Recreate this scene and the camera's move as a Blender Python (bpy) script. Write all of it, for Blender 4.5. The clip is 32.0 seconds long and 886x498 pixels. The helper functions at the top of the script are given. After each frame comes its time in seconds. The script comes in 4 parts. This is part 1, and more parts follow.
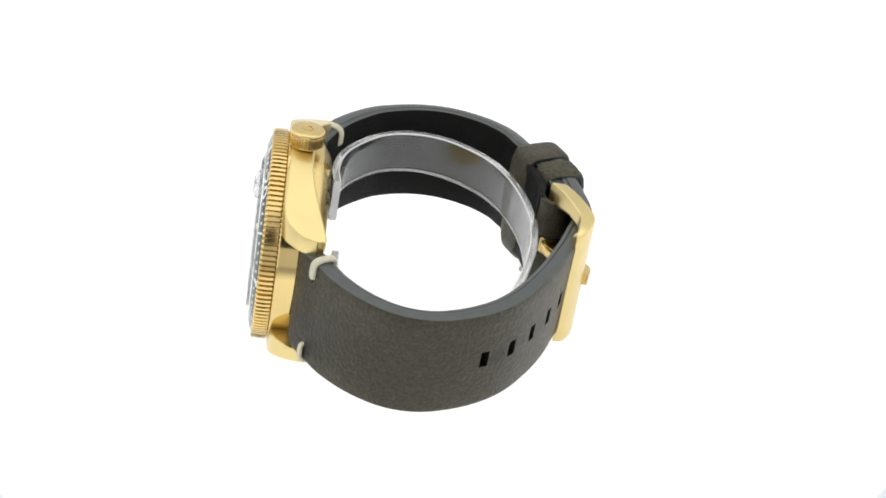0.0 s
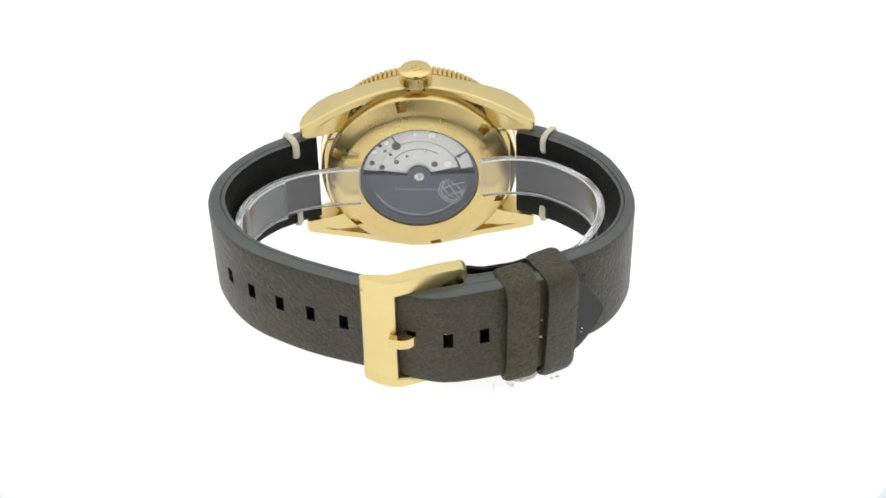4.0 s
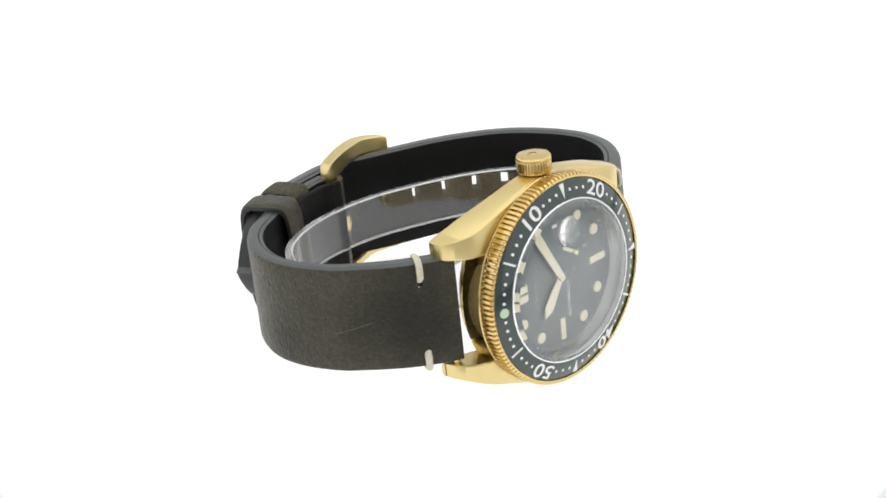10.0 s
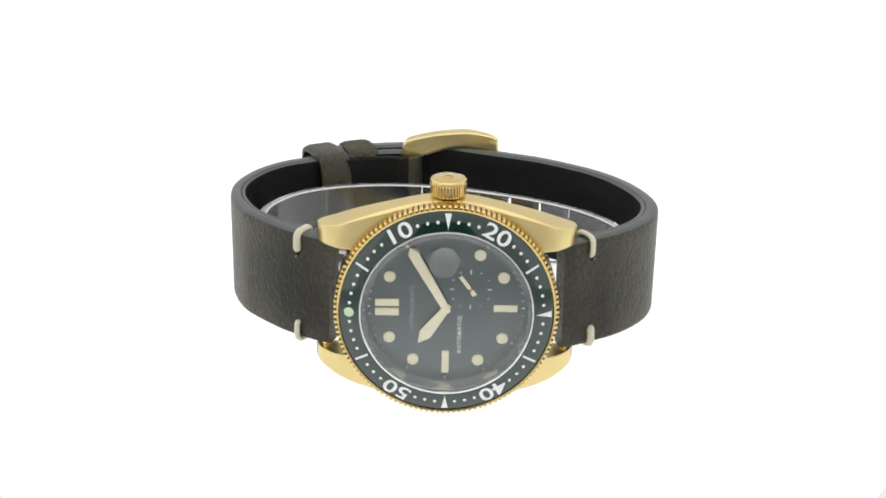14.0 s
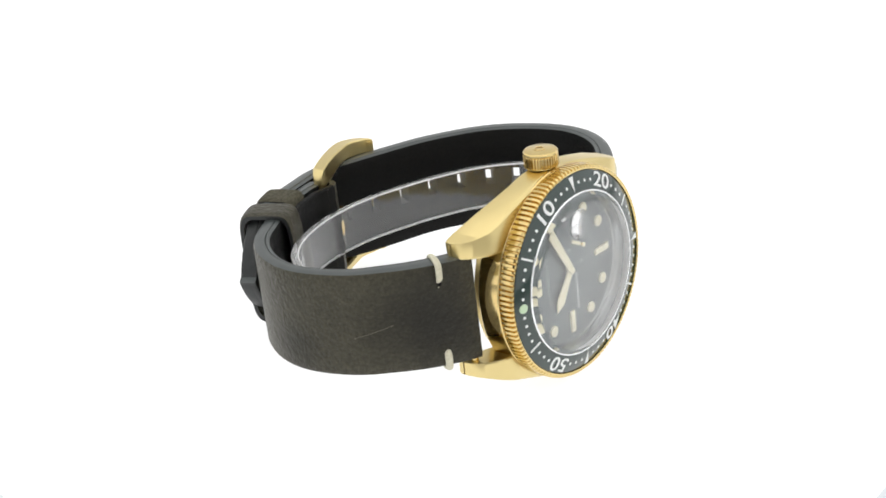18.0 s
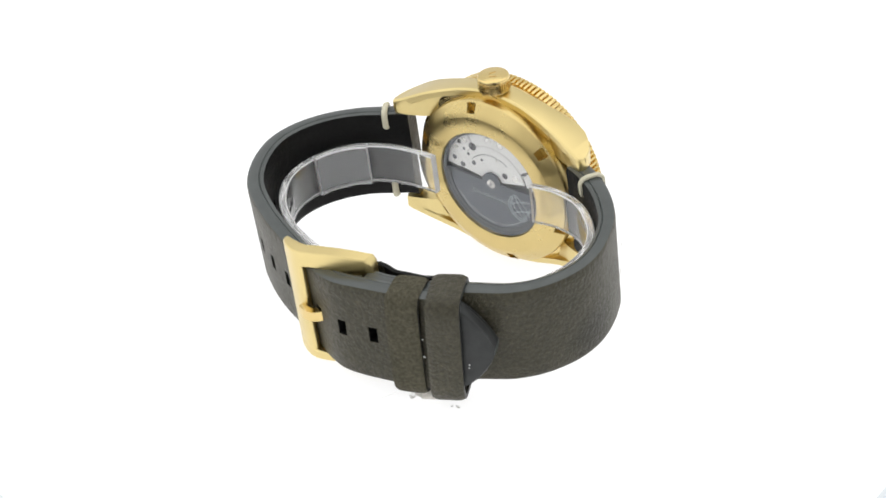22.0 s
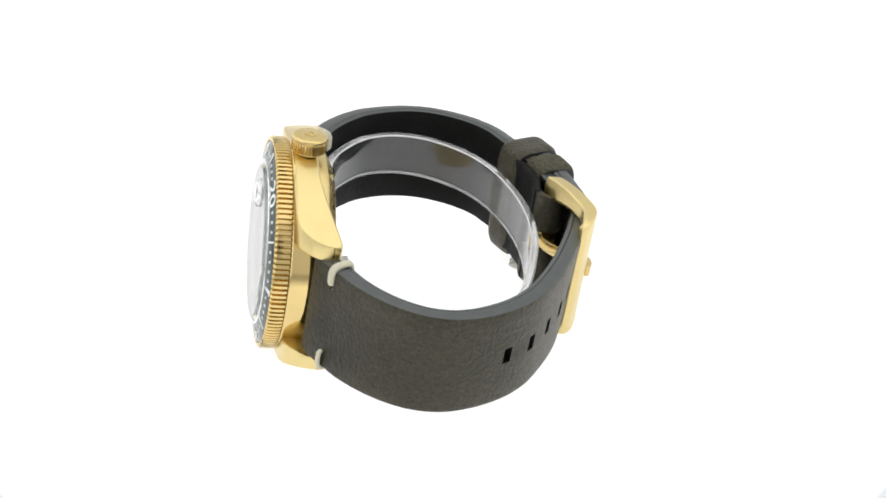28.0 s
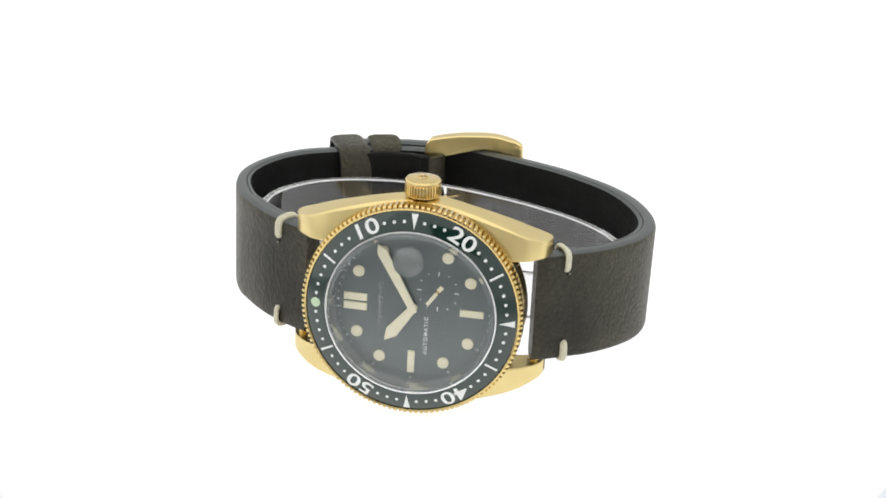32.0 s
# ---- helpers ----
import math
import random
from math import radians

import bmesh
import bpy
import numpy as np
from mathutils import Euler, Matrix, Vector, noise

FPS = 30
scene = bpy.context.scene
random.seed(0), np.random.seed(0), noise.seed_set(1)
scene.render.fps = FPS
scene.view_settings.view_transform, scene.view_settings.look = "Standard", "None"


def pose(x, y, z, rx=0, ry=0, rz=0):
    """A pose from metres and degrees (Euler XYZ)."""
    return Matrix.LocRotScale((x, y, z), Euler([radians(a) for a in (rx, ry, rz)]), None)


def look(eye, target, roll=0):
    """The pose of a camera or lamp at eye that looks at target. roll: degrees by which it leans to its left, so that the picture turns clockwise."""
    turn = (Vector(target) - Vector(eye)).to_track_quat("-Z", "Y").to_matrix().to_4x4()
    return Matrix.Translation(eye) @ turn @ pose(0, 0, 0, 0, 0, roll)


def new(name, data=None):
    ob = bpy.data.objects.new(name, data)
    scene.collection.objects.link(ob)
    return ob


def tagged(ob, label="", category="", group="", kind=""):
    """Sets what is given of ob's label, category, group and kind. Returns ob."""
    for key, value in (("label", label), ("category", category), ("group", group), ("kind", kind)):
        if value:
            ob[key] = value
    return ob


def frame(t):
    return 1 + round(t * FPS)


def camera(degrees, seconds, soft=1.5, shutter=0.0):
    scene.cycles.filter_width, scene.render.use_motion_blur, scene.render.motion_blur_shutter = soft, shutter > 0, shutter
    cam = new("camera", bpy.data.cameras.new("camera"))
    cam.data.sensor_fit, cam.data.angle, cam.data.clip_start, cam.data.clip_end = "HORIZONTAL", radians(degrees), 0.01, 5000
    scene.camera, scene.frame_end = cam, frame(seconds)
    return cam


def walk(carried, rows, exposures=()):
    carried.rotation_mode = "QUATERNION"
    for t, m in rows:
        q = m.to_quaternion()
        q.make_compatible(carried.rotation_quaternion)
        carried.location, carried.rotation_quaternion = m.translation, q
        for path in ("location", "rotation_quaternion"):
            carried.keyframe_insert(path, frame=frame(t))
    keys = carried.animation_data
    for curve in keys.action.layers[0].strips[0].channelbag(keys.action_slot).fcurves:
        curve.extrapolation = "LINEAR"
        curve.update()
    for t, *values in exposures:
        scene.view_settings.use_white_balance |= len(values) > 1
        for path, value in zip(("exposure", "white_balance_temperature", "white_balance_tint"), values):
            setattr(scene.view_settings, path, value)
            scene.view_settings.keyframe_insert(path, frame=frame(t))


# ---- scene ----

# ------------------------------------------------------------------ camera
LENS = 25.0
EYE = Vector((0.0, -0.35326, 0.2206))
YAW, PITCH, LEAN = radians(-0.352), radians(-30.041), -0.135
AHEAD = Vector((-math.sin(YAW) * math.cos(PITCH), math.cos(YAW) * math.cos(PITCH), math.sin(PITCH)))
cam = camera(LENS, 32.0, soft=1.75)
STAND = look(EYE, EYE + AHEAD, LEAN)
walk(cam, [(0.0, STAND), (32.0, STAND)])

# the turntable's turn in degrees: it runs one way, slows, and runs back
TURN = [(0.0, 34.11), (0.5, 22.6), (1.0, 10.95), (2.0, -11.8), (3.0, -34.3), (3.5, -45.5), (5.5, -91.2), (6.0, -102.7),
        (7.0, -125.7), (8.0, -148.6), (9.0, -171.6), (9.5, -182.45), (10.0, -192.36), (10.5, -201.3), (11.0, -209.93),
        (11.5, -217.1), (12.0, -223.7), (12.5, -229.1), (13.0, -233.55), (13.5, -236.75), (13.85, -237.35), (14.2, -236.75),
        (14.7, -233.55), (15.2, -228.9), (15.5, -225.9), (16.0, -220.05), (16.5, -213.2), (17.0, -205.2), (17.5, -196.6),
        (18.0, -186.42), (18.5, -175.7), (19.0, -164.1), (20.0, -141.05), (21.0, -118.0), (22.0, -95.9), (23.0, -73.15),
        (24.0, -50.25), (25.0, -27.3), (25.5, -16.1), (27.5, 29.2), (28.0, 40.42), (28.5, 51.5), (29.0, 62.7), (29.5, 73.1),
        (30.0, 82.85), (30.5, 91.4), (31.0, 99.2), (31.5, 105.8), (32.0, 111.66)]

# the watch lies on its side on the table: local x to six o'clock, y to the crown, z out of the dial
LIE = Matrix(((-0.54174, 0.11444, -0.83272, -0.03067), (-0.84024, -0.10037, 0.53284, 0.016666),
              (-0.0226, 0.98835, 0.15053, 0.0225), (0, 0, 0, 1)))
MM = 0.001


# ------------------------------------------------------------------ light: an unseen glowing white tent added round the watch, and a lit table
def emit_mat(name, colour, strength, albedo=0.8):
    m = bpy.data.materials.new(name)
    m.use_nodes = True
    b = m.node_tree.nodes["Principled BSDF"]
    b.inputs["Base Color"].default_value = (albedo, albedo, albedo, 1)
    b.inputs["Roughness"].default_value = 0.9
    b.inputs["Specular IOR Level"].default_value = 0.2
    b.inputs["Emission Color"].default_value = (*colour, 1)
    b.inputs["Emission Strength"].default_value = strength
    return m


world = bpy.data.worlds.new("studio")
scene.world = world
world.use_nodes = True
world.node_tree.nodes["Background"].inputs[0].default_value = (0.9, 0.95, 1.0, 1)
world.node_tree.nodes["Background"].inputs[1].default_value = 0.05
# unseen tent added for light; each side's glow is tuned to the reflections
TENT_TOP = emit_mat("unseen tent roof with added glow", (1.0, 0.99, 0.97), 1.15, 0.3)
TENT_SIDE = emit_mat("unseen tent side with added glow", (0.98, 0.99, 1.0), 0.8, 0.3)
TENT_WEST = emit_mat("unseen tent side with stronger added glow", (0.98, 0.99, 1.0), 0.92, 0.3)
TENT_BACK = emit_mat("unseen tent back with added glow", (1.0, 1.0, 1.0), 0.5, 0.3)
TENT_FRONT = emit_mat("unseen tent front with weaker added glow", (1.0, 0.99, 0.98), 0.4, 0.3)
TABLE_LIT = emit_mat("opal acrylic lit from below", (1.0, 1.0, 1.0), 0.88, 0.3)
TABLE_RIM = emit_mat("opal acrylic rim", (0.87, 0.96, 1.0), 0.5, 0.4)
FLOOR_GLOW = emit_mat("white sheet with painted glow", (1.0, 1.0, 1.0), 0.92, 0.3)


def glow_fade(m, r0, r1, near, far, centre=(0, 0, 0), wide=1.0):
    """Paints a glow into the material: full to r0 metres, fading to r1."""
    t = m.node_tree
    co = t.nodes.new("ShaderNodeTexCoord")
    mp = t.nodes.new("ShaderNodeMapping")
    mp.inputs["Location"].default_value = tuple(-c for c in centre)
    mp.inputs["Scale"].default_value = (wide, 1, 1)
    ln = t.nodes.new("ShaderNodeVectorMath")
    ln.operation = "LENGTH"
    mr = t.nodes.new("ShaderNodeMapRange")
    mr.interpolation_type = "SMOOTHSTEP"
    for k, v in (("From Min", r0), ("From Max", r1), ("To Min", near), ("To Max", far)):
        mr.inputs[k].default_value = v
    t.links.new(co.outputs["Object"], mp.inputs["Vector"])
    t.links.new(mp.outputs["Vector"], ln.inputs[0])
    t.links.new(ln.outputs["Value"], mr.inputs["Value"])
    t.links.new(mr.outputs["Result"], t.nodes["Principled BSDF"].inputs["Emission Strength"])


# glow painted into the sheet: full towards the back, dim out in front
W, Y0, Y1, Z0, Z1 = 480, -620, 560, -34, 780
glow_fade(FLOOR_GLOW, 0.34, 0.56, 0.88, 0.12, (0, 0.2, 0), 1.3)


# ------------------------------------------------------------------ materials
def nodes_of(name):
    m = bpy.data.materials.new(name)
    m.use_nodes = True
    t = m.node_tree
    return m, t, t.nodes["Principled BSDF"]


def noise_node(t, scale, detail=4, rough=0.6, stretch=None, kind="ShaderNodeTexNoise"):
    co = t.nodes.new("ShaderNodeTexCoord")
    mp = t.nodes.new("ShaderNodeMapping")
    if stretch:
        mp.inputs["Scale"].default_value = stretch
    n = t.nodes.new(kind)
    n.inputs["Scale"].default_value = scale
    if kind == "ShaderNodeTexNoise":
        n.inputs["Detail"].default_value = detail
        n.inputs["Roughness"].default_value = rough
    t.links.new(co.outputs["Object"], mp.inputs["Vector"])
    t.links.new(mp.outputs["Vector"], n.inputs["Vector"])
    return n


def ramp(t, src, lo, hi, a=0.3, b=0.7):
    r = t.nodes.new("ShaderNodeValToRGB")
    r.color_ramp.elements[0].position, r.color_ramp.elements[0].color = a, (*lo, 1)
    r.color_ramp.elements[1].position, r.color_ramp.elements[1].color = b, (*hi, 1)
    t.links.new(src, r.inputs["Fac"])
    return r.outputs["Color"]


def bump(t, b, src, strength, dist):
    n = t.nodes.new("ShaderNodeBump")
    n.inputs["Strength"].default_value = strength
    n.inputs["Distance"].default_value = dist
    t.links.new(src, n.inputs["Height"])
    t.links.new(n.outputs["Normal"], b.inputs["Normal"])


def mixed(t, a, b_, fac, mode="MULTIPLY"):
    n = t.nodes.new("ShaderNodeMixRGB")
    n.blend_type = mode
    n.inputs[0].default_value = fac
    t.links.new(a, n.inputs[1])
    t.links.new(b_, n.inputs[2])
    return n.outputs[0]


def gold(name, base, rough, stretch, relief=0.012):
    m, t, b = nodes_of(name)
    b.inputs["Metallic"].default_value = 1.0
    n = noise_node(t, 5000, 3, 0.6, stretch)
    big = noise_node(t, 90, 3, 0.5)
    lo = tuple(c * 0.97 for c in base)
    hi = tuple(min(1, c * 1.06) for c in base)
    t.links.new(ramp(t, big.outputs["Fac"], lo, hi), b.inputs["Base Color"])
    t.links.new(ramp(t, n.outputs["Fac"], (rough * 0.96,) * 3, (rough * 1.05,) * 3), b.inputs["Roughness"])
    bump(t, b, n.outputs["Fac"], relief, 0.000012)
    return m


def leather(name, lo, hi, rough, grain=0.5, spec=0.4, spots=(), mottle=0.62):
    """Waxed leather: cloudy tone, fine mottling, pores; spots are smooth dark rubbed patches (x, y, z, radius)."""
    m, t, b = nodes_of(name)
    big = noise_node(t, 60, 3, 0.5)
    fine = noise_node(t, 1500, 4, 0.65)
    pores = noise_node(t, 1300, 2, 0.5, (1, 0.6, 1), "ShaderNodeTexVoronoi")
    c1 = ramp(t, big.outputs["Fac"], lo, hi, 0.2, 0.8)
    c2 = ramp(t, fine.outputs["Fac"], (0.45, 0.45, 0.45), (1.55, 1.53, 1.5), 0.34, 0.68)
    col = mixed(t, c1, c2, mottle)
    creases = noise_node(t, 1050, 3, 0.6, (0.55, 1.15, 0.55))
    c3 = ramp(t, creases.outputs["Fac"], (0.7, 0.69, 0.68), (1.25, 1.25, 1.25), 0.36, 0.66)
    col = mixed(t, col, c3, mottle * 0.5)
    for x, y, z, rad in spots:
        co = t.nodes.new("ShaderNodeTexCoord")
        d = t.nodes.new("ShaderNodeVectorMath")
        d.operation = "DISTANCE"
        d.inputs[1].default_value = (x * MM, y * MM, z * MM)
        wob = t.nodes.new("ShaderNodeMath")
        wob.operation = "MULTIPLY_ADD"
        wob.inputs[1].default_value = rad * 1.3 * MM
        t.links.new(co.outputs["Object"], d.inputs[0])
        t.links.new(big.outputs["Fac"], wob.inputs[0])
        t.links.new(d.outputs["Value"], wob.inputs[2])
        mr = t.nodes.new("ShaderNodeMapRange")
        mr.interpolation_type = "SMOOTHSTEP"
        for k, v in (("From Min", rad * 0.9 * MM), ("From Max", rad * 1.9 * MM), ("To Min", 0.5), ("To Max", 1.0)):
            mr.inputs[k].default_value = v
        t.links.new(wob.outputs[0], mr.inputs["Value"])
        col = mixed(t, col, mr.outputs["Result"], 1.0)
    specks = noise_node(t, 950, 3, 0.7)
    c4 = ramp(t, specks.outputs["Fac"], (1.0, 1.0, 1.0), (2.1, 2.05, 1.9), 0.62, 0.72)
    col = mixed(t, col, c4, mottle)
    t.links.new(col, b.inputs["Base Color"])
    t.links.new(ramp(t, fine.outputs["Fac"], (rough * 1.25,) * 3, (rough * 0.85,) * 3), b.inputs["Roughness"])
    b.inputs["Specular IOR Level"].default_value = spec
    b.inputs["Specular Tint"].default_value = (1.0, 0.97, 0.87, 1) if mottle > 0.3 else (1, 1, 1, 1)
    h = mixed(t, fine.outputs["Fac"], pores.outputs["Distance"], 0.5, "ADD")
    h = mixed(t, h, creases.outputs["Fac"], 0.7, "ADD")
    bump(t, b, h, grain, 0.00025)
    return m


def plain(name, lo, hi, rough, metal=0.0, scale=400, relief=0.0, spec=0.5):
    m, t, b = nodes_of(name)
    n = noise_node(t, scale, 4)
    t.links.new(ramp(t, n.outputs["Fac"], lo, hi), b.inputs["Base Color"])
    b.inputs["Roughness"].default_value = rough
    b.inputs["Metallic"].default_value = metal
    b.inputs["Specular IOR Level"].default_value = spec
    if relief:
        bump(t, b, n.outputs["Fac"], relief, 0.0001)
    return m


def clear(name, ior, tint=(1, 1, 1), rough=0.0, wavy=0.02, stretch=None):
    m, t, b = nodes_of(name)
    b.inputs["Base Color"].default_value = (*tint, 1)
    b.inputs["Transmission Weight"].default_value = 1.0
    b.inputs["Roughness"].default_value = rough
    b.inputs["IOR"].default_value = ior
    n = noise_node(t, 70, 2, 0.6, stretch)
    bump(t, b, n.outputs["Fac"], wavy, 0.0006)
    return m


def pane(name, ior, lift=0.0, power=5.0):
    """A thin clear pane: lets light straight through, with a gloss that grows at grazing angles."""
    m, t, b = nodes_of(name)
    t.nodes.remove(b)
    r0 = ((ior - 1) / (ior + 1)) ** 2
    lw = t.nodes.new("ShaderNodeLayerWeight")
    pw = t.nodes.new("ShaderNodeMath")
    pw.operation = "POWER"
    pw.inputs[1].default_value = power
    mr = t.nodes.new("ShaderNodeMapRange")
    mr.inputs["To Min"].default_value = r0 + lift
    tr = t.nodes.new("ShaderNodeBsdfTransparent")
    gl = t.nodes.new("ShaderNodeBsdfGlossy")
    gl.inputs["Roughness"].default_value = 0.03
    mx = t.nodes.new("ShaderNodeMixShader")
    t.links.new(lw.outputs["Facing"], pw.inputs[0])
    t.links.new(pw.outputs[0], mr.inputs["Value"])
    t.links.new(mr.outputs["Result"], mx.inputs[0])
    t.links.new(tr.outputs[0], mx.inputs[1])
    t.links.new(gl.outputs[0], mx.inputs[2])
    t.links.new(mx.outputs[0], t.nodes["Material Output"].inputs["Surface"])
    return m


GOLD = gold("satin gold plate", (0.74, 0.60, 0.28), 0.3, (0.06, 1, 1))
GOLD_EDGE = gold("knurled gold plate", (0.73, 0.565, 0.25), 0.17, (1, 1, 1))
GOLD_POLISH = gold("polished gold plate", (0.74, 0.565, 0.25), 0.09, (1, 1, 1), 0.02)
GOLD_BACK = gold("turned gold plate", (0.66, 0.515, 0.225), 0.19, (1, 1, 1))


def turned_rings(m, scale, strength):
    """Fine lathe rings about the local z axis, and faint smudges in the gloss."""
    t = m.node_tree
    b = t.nodes["Principled BSDF"]
    co = t.nodes.new("ShaderNodeTexCoord")
    wave = t.nodes.new("ShaderNodeTexWave")
    wave.wave_type, wave.rings_direction = "RINGS", "Z"
    wave.inputs["Scale"].default_value = scale
    wave.inputs["Distortion"].default_value = 1.5
    wave.inputs["Detail"].default_value = 3
    t.links.new(co.outputs["Object"], wave.inputs["Vector"])
    bump(t, b, wave.outputs["Fac"], strength, 0.00002)
    smudge = noise_node(t, 130, 5, 0.7)
    t.links.new(ramp(t, smudge.outputs["Fac"], (0.22,) * 3, (0.4,) * 3), b.inputs["Roughness"])


turned_rings(GOLD_BACK, 900, 0.25)
HIDE = leather("olive brown waxed leather", (0.030, 0.0278, 0.0172), (0.054, 0.0500, 0.0330), 0.38, 0.95, 0.4,
               ((-29.0, 3.5, -11.3, 10.0), (-35.0, -1.0, -15.5, 11.0), (-29.0, -5.0, -11.3, 9.0), (29.0, 3.5, -11.0, 11.5), (28.5, -5.0, -10.6, 9.0), (-41.5, -6.0, -36.0, 6.0),
                (35.7, 0.6, -46.6, 1.9), (30.3, 0.6, -51.1, 1.9), (24.2, 0.6, -54.6, 1.9), (17.8, 0.6, -57.6, 1.9), (11.3, 0.6, -60.3, 1.9)))
HIDE_EDGE = plain("painted dark grey leather edge", (0.043, 0.052, 0.050), (0.059, 0.069, 0.067), 0.31, 0, 300, 0.06, 0.75)
HIDE_TIP = plain("dark painted strap tip", (0.020, 0.022, 0.022), (0.032, 0.034, 0.034), 0.45, 0, 300, 0.1, 0.4)
HIDE_LINING = leather("black smooth leather lining", (0.005, 0.005, 0.005), (0.009, 0.009, 0.009), 0.5, 0.3, 0.12, (), 0.2)
HIDE_LOOP = leather("olive suede-like leather", (0.050, 0.046, 0.030), (0.086, 0.080, 0.055), 0.7, 1.0, 0.25, (), 0.5)
SCUFF = plain("scuffed leather", (0.16, 0.145, 0.11), (0.24, 0.22, 0.17), 0.7, 0, 2500, 0.3, 0.2)
THREAD = plain("cream waxed thread", (0.55, 0.52, 0.38), (0.72, 0.69, 0.55), 0.8, 0, 2500, 0.5, 0.2)
INSERT = plain("dark green bezel insert", (0.003, 0.020, 0.0145), (0.005, 0.028, 0.020), 0.09, 0, 200, 0, 1.0)
WHITE_INK = plain("white ink", (0.78, 0.80, 0.78), (0.86, 0.87, 0.85), 0.5)
PEARL = plain("pale green lume pearl", (0.50, 0.66, 0.44), (0.58, 0.72, 0.5), 0.35)
LUME = plain("cream lume", (0.92, 0.86, 0.60), (0.97, 0.92, 0.70), 0.55, 0, 900)
DIAL = plain("grey green sunray dial", (0.097, 0.121, 0.121), (0.122, 0.148, 0.147), 0.36, 0.7, 120)
coat = DIAL.node_tree.nodes["Principled BSDF"]
coat.inputs["Coat Weight"].default_value = 0.3
coat.inputs["Coat Roughness"].default_value = 0.12
REHAUT = plain("polished steel inner ring", (0.6, 0.62, 0.63), (0.68, 0.7, 0.71), 0.2, 0.9)
PRINT = plain("pale grey dial print", (0.78, 0.81, 0.80), (0.85, 0.88, 0.87), 0.5)
CRYSTAL = pane("sapphire crystal", 1.5, power=2.6)
CRYSTAL_BEVEL = clear("polished crystal bevel", 1.77, (1, 1, 1), 0.0, 0.0)
CLEAR_FACE, tree, old = nodes_of("clear inner face")
tree.nodes.remove(old)
tree.links.new(tree.nodes.new("ShaderNodeBsdfTransparent").outputs[0], tree.nodes["Material Output"].inputs["Surface"])
CRYSTAL_SIDE = clear("frosted crystal side wall", 1.5, (1, 1, 1), 0.5, 0.0)
CRYSTAL_SIDE.node_tree.nodes["Principled BSDF"].inputs["Transmission Weight"].default_value = 0.3
LENS_GLASS = clear("clear lens glass", 1.55)
GLASS = pane("mineral glass", 1.5, lift=0.02, power=3.0)
SEAT = plain("polished steel crystal seat", (0.84, 0.85, 0.86), (0.9, 0.91, 0.91), 0.12, 1.0)
ACRYLIC = clear("clear acrylic", 1.49, (0.975, 0.98, 0.99), 0.01, 0.5, (1, 0.15, 1))
ACRYLIC.node_tree.nodes["Principled BSDF"].inputs["Transmission Weight"].default_value = 0.985
ACRYLIC_CUT = clear("sawn frosted acrylic edge", 1.46, (1, 1, 1), 0.45)
ACRYLIC_CUT.node_tree.nodes["Principled BSDF"].inputs["Transmission Weight"].default_value = 0.3
ACRYLIC_EDGE = clear("half clear acrylic edge", 1.47, (1, 1, 1), 0.25, 0.3)
ACRYLIC_EDGE.node_tree.nodes["Principled BSDF"].inputs["Transmission Weight"].default_value = 0.8
PUTTY = clear("clear silicone putty", 1.40, (0.93, 0.91, 0.86), 0.5)
PUTTY.node_tree.nodes["Principled BSDF"].inputs["Transmission Weight"].default_value = 0.5
STEEL = plain("frosted silver movement plate", (0.92, 0.92, 0.9), (0.98, 0.98, 0.97), 0.4, 0.0, 700, 0.1)
STEEL_DARK = plain("dark steel recess", (0.10, 0.10, 0.11), (0.16, 0.16, 0.17), 0.4, 0.6)
ROTOR = plain("grey coated rotor", (0.085, 0.098, 0.122), (0.102, 0.116, 0.142), 0.4, 0.2, 500)
ROTOR_RIM = plain("dark coated rotor rim", (0.05, 0.056, 0.07), (0.062, 0.07, 0.085), 0.4, 0.2, 500)
ROTOR_INK = plain("silver rotor print", (0.42, 0.48, 0.52), (0.52, 0.58, 0.62), 0.4, 0.1)
SCREW = plain("bright screw", (0.7, 0.69, 0.66), (0.8, 0.79, 0.76), 0.25, 0.9)
TABLE_SIDE = plain("white plastic housing", (0.75, 0.77, 0.79), (0.8, 0.82, 0.84), 0.4)


# ------------------------------------------------------------------ mesh tools (millimetres in, metres out)
def finish(name, bm, mats, angle=35):
    bmesh.ops.recalc_face_normals(bm, faces=bm.faces)
    bmesh.ops.scale(bm, vec=(MM, MM, MM), verts=bm.verts)
    me = bpy.data.meshes.new(name)
    bm.to_mesh(me)
    bm.free()
    for m in mats if isinstance(mats, (list, tuple)) else [mats]:
        me.materials.append(m)
    me.polygons.foreach_set("use_smooth", [True] * len(me.polygons))
    me.set_sharp_from_angle(angle=radians(angle))
    return me


def part(name, bm, mats, parent, label="", angle=35, at=None):
    ob = new(name, bm if isinstance(bm, bpy.types.Mesh) else finish(name, bm, mats, angle))
    ob.parent = parent
    ob.matrix_basis = (LIE if parent.type == "EMPTY" else Matrix()) if at is None else at
    return tagged(ob, label)


def loft(rings, caps=True, closed=True, bm=None, loop=False):
    bm = bm or bmesh.new()
    vs = [[bm.verts.new(p) for p in ring] for ring in rings]
    n = len(rings[0])
    pairs = list(zip(vs, vs[1:])) + ([(vs[-1], vs[0])] if loop else [])
    for a, b in pairs:
        for i in range(n if closed else n - 1):
            j = (i + 1) % n
            bm.faces.new((a[i], a[j], b[j], b[i]))
    if caps and closed and not loop:
        bm.faces.new(vs[0][::-1])
        bm.faces.new(vs[-1])
    return bm


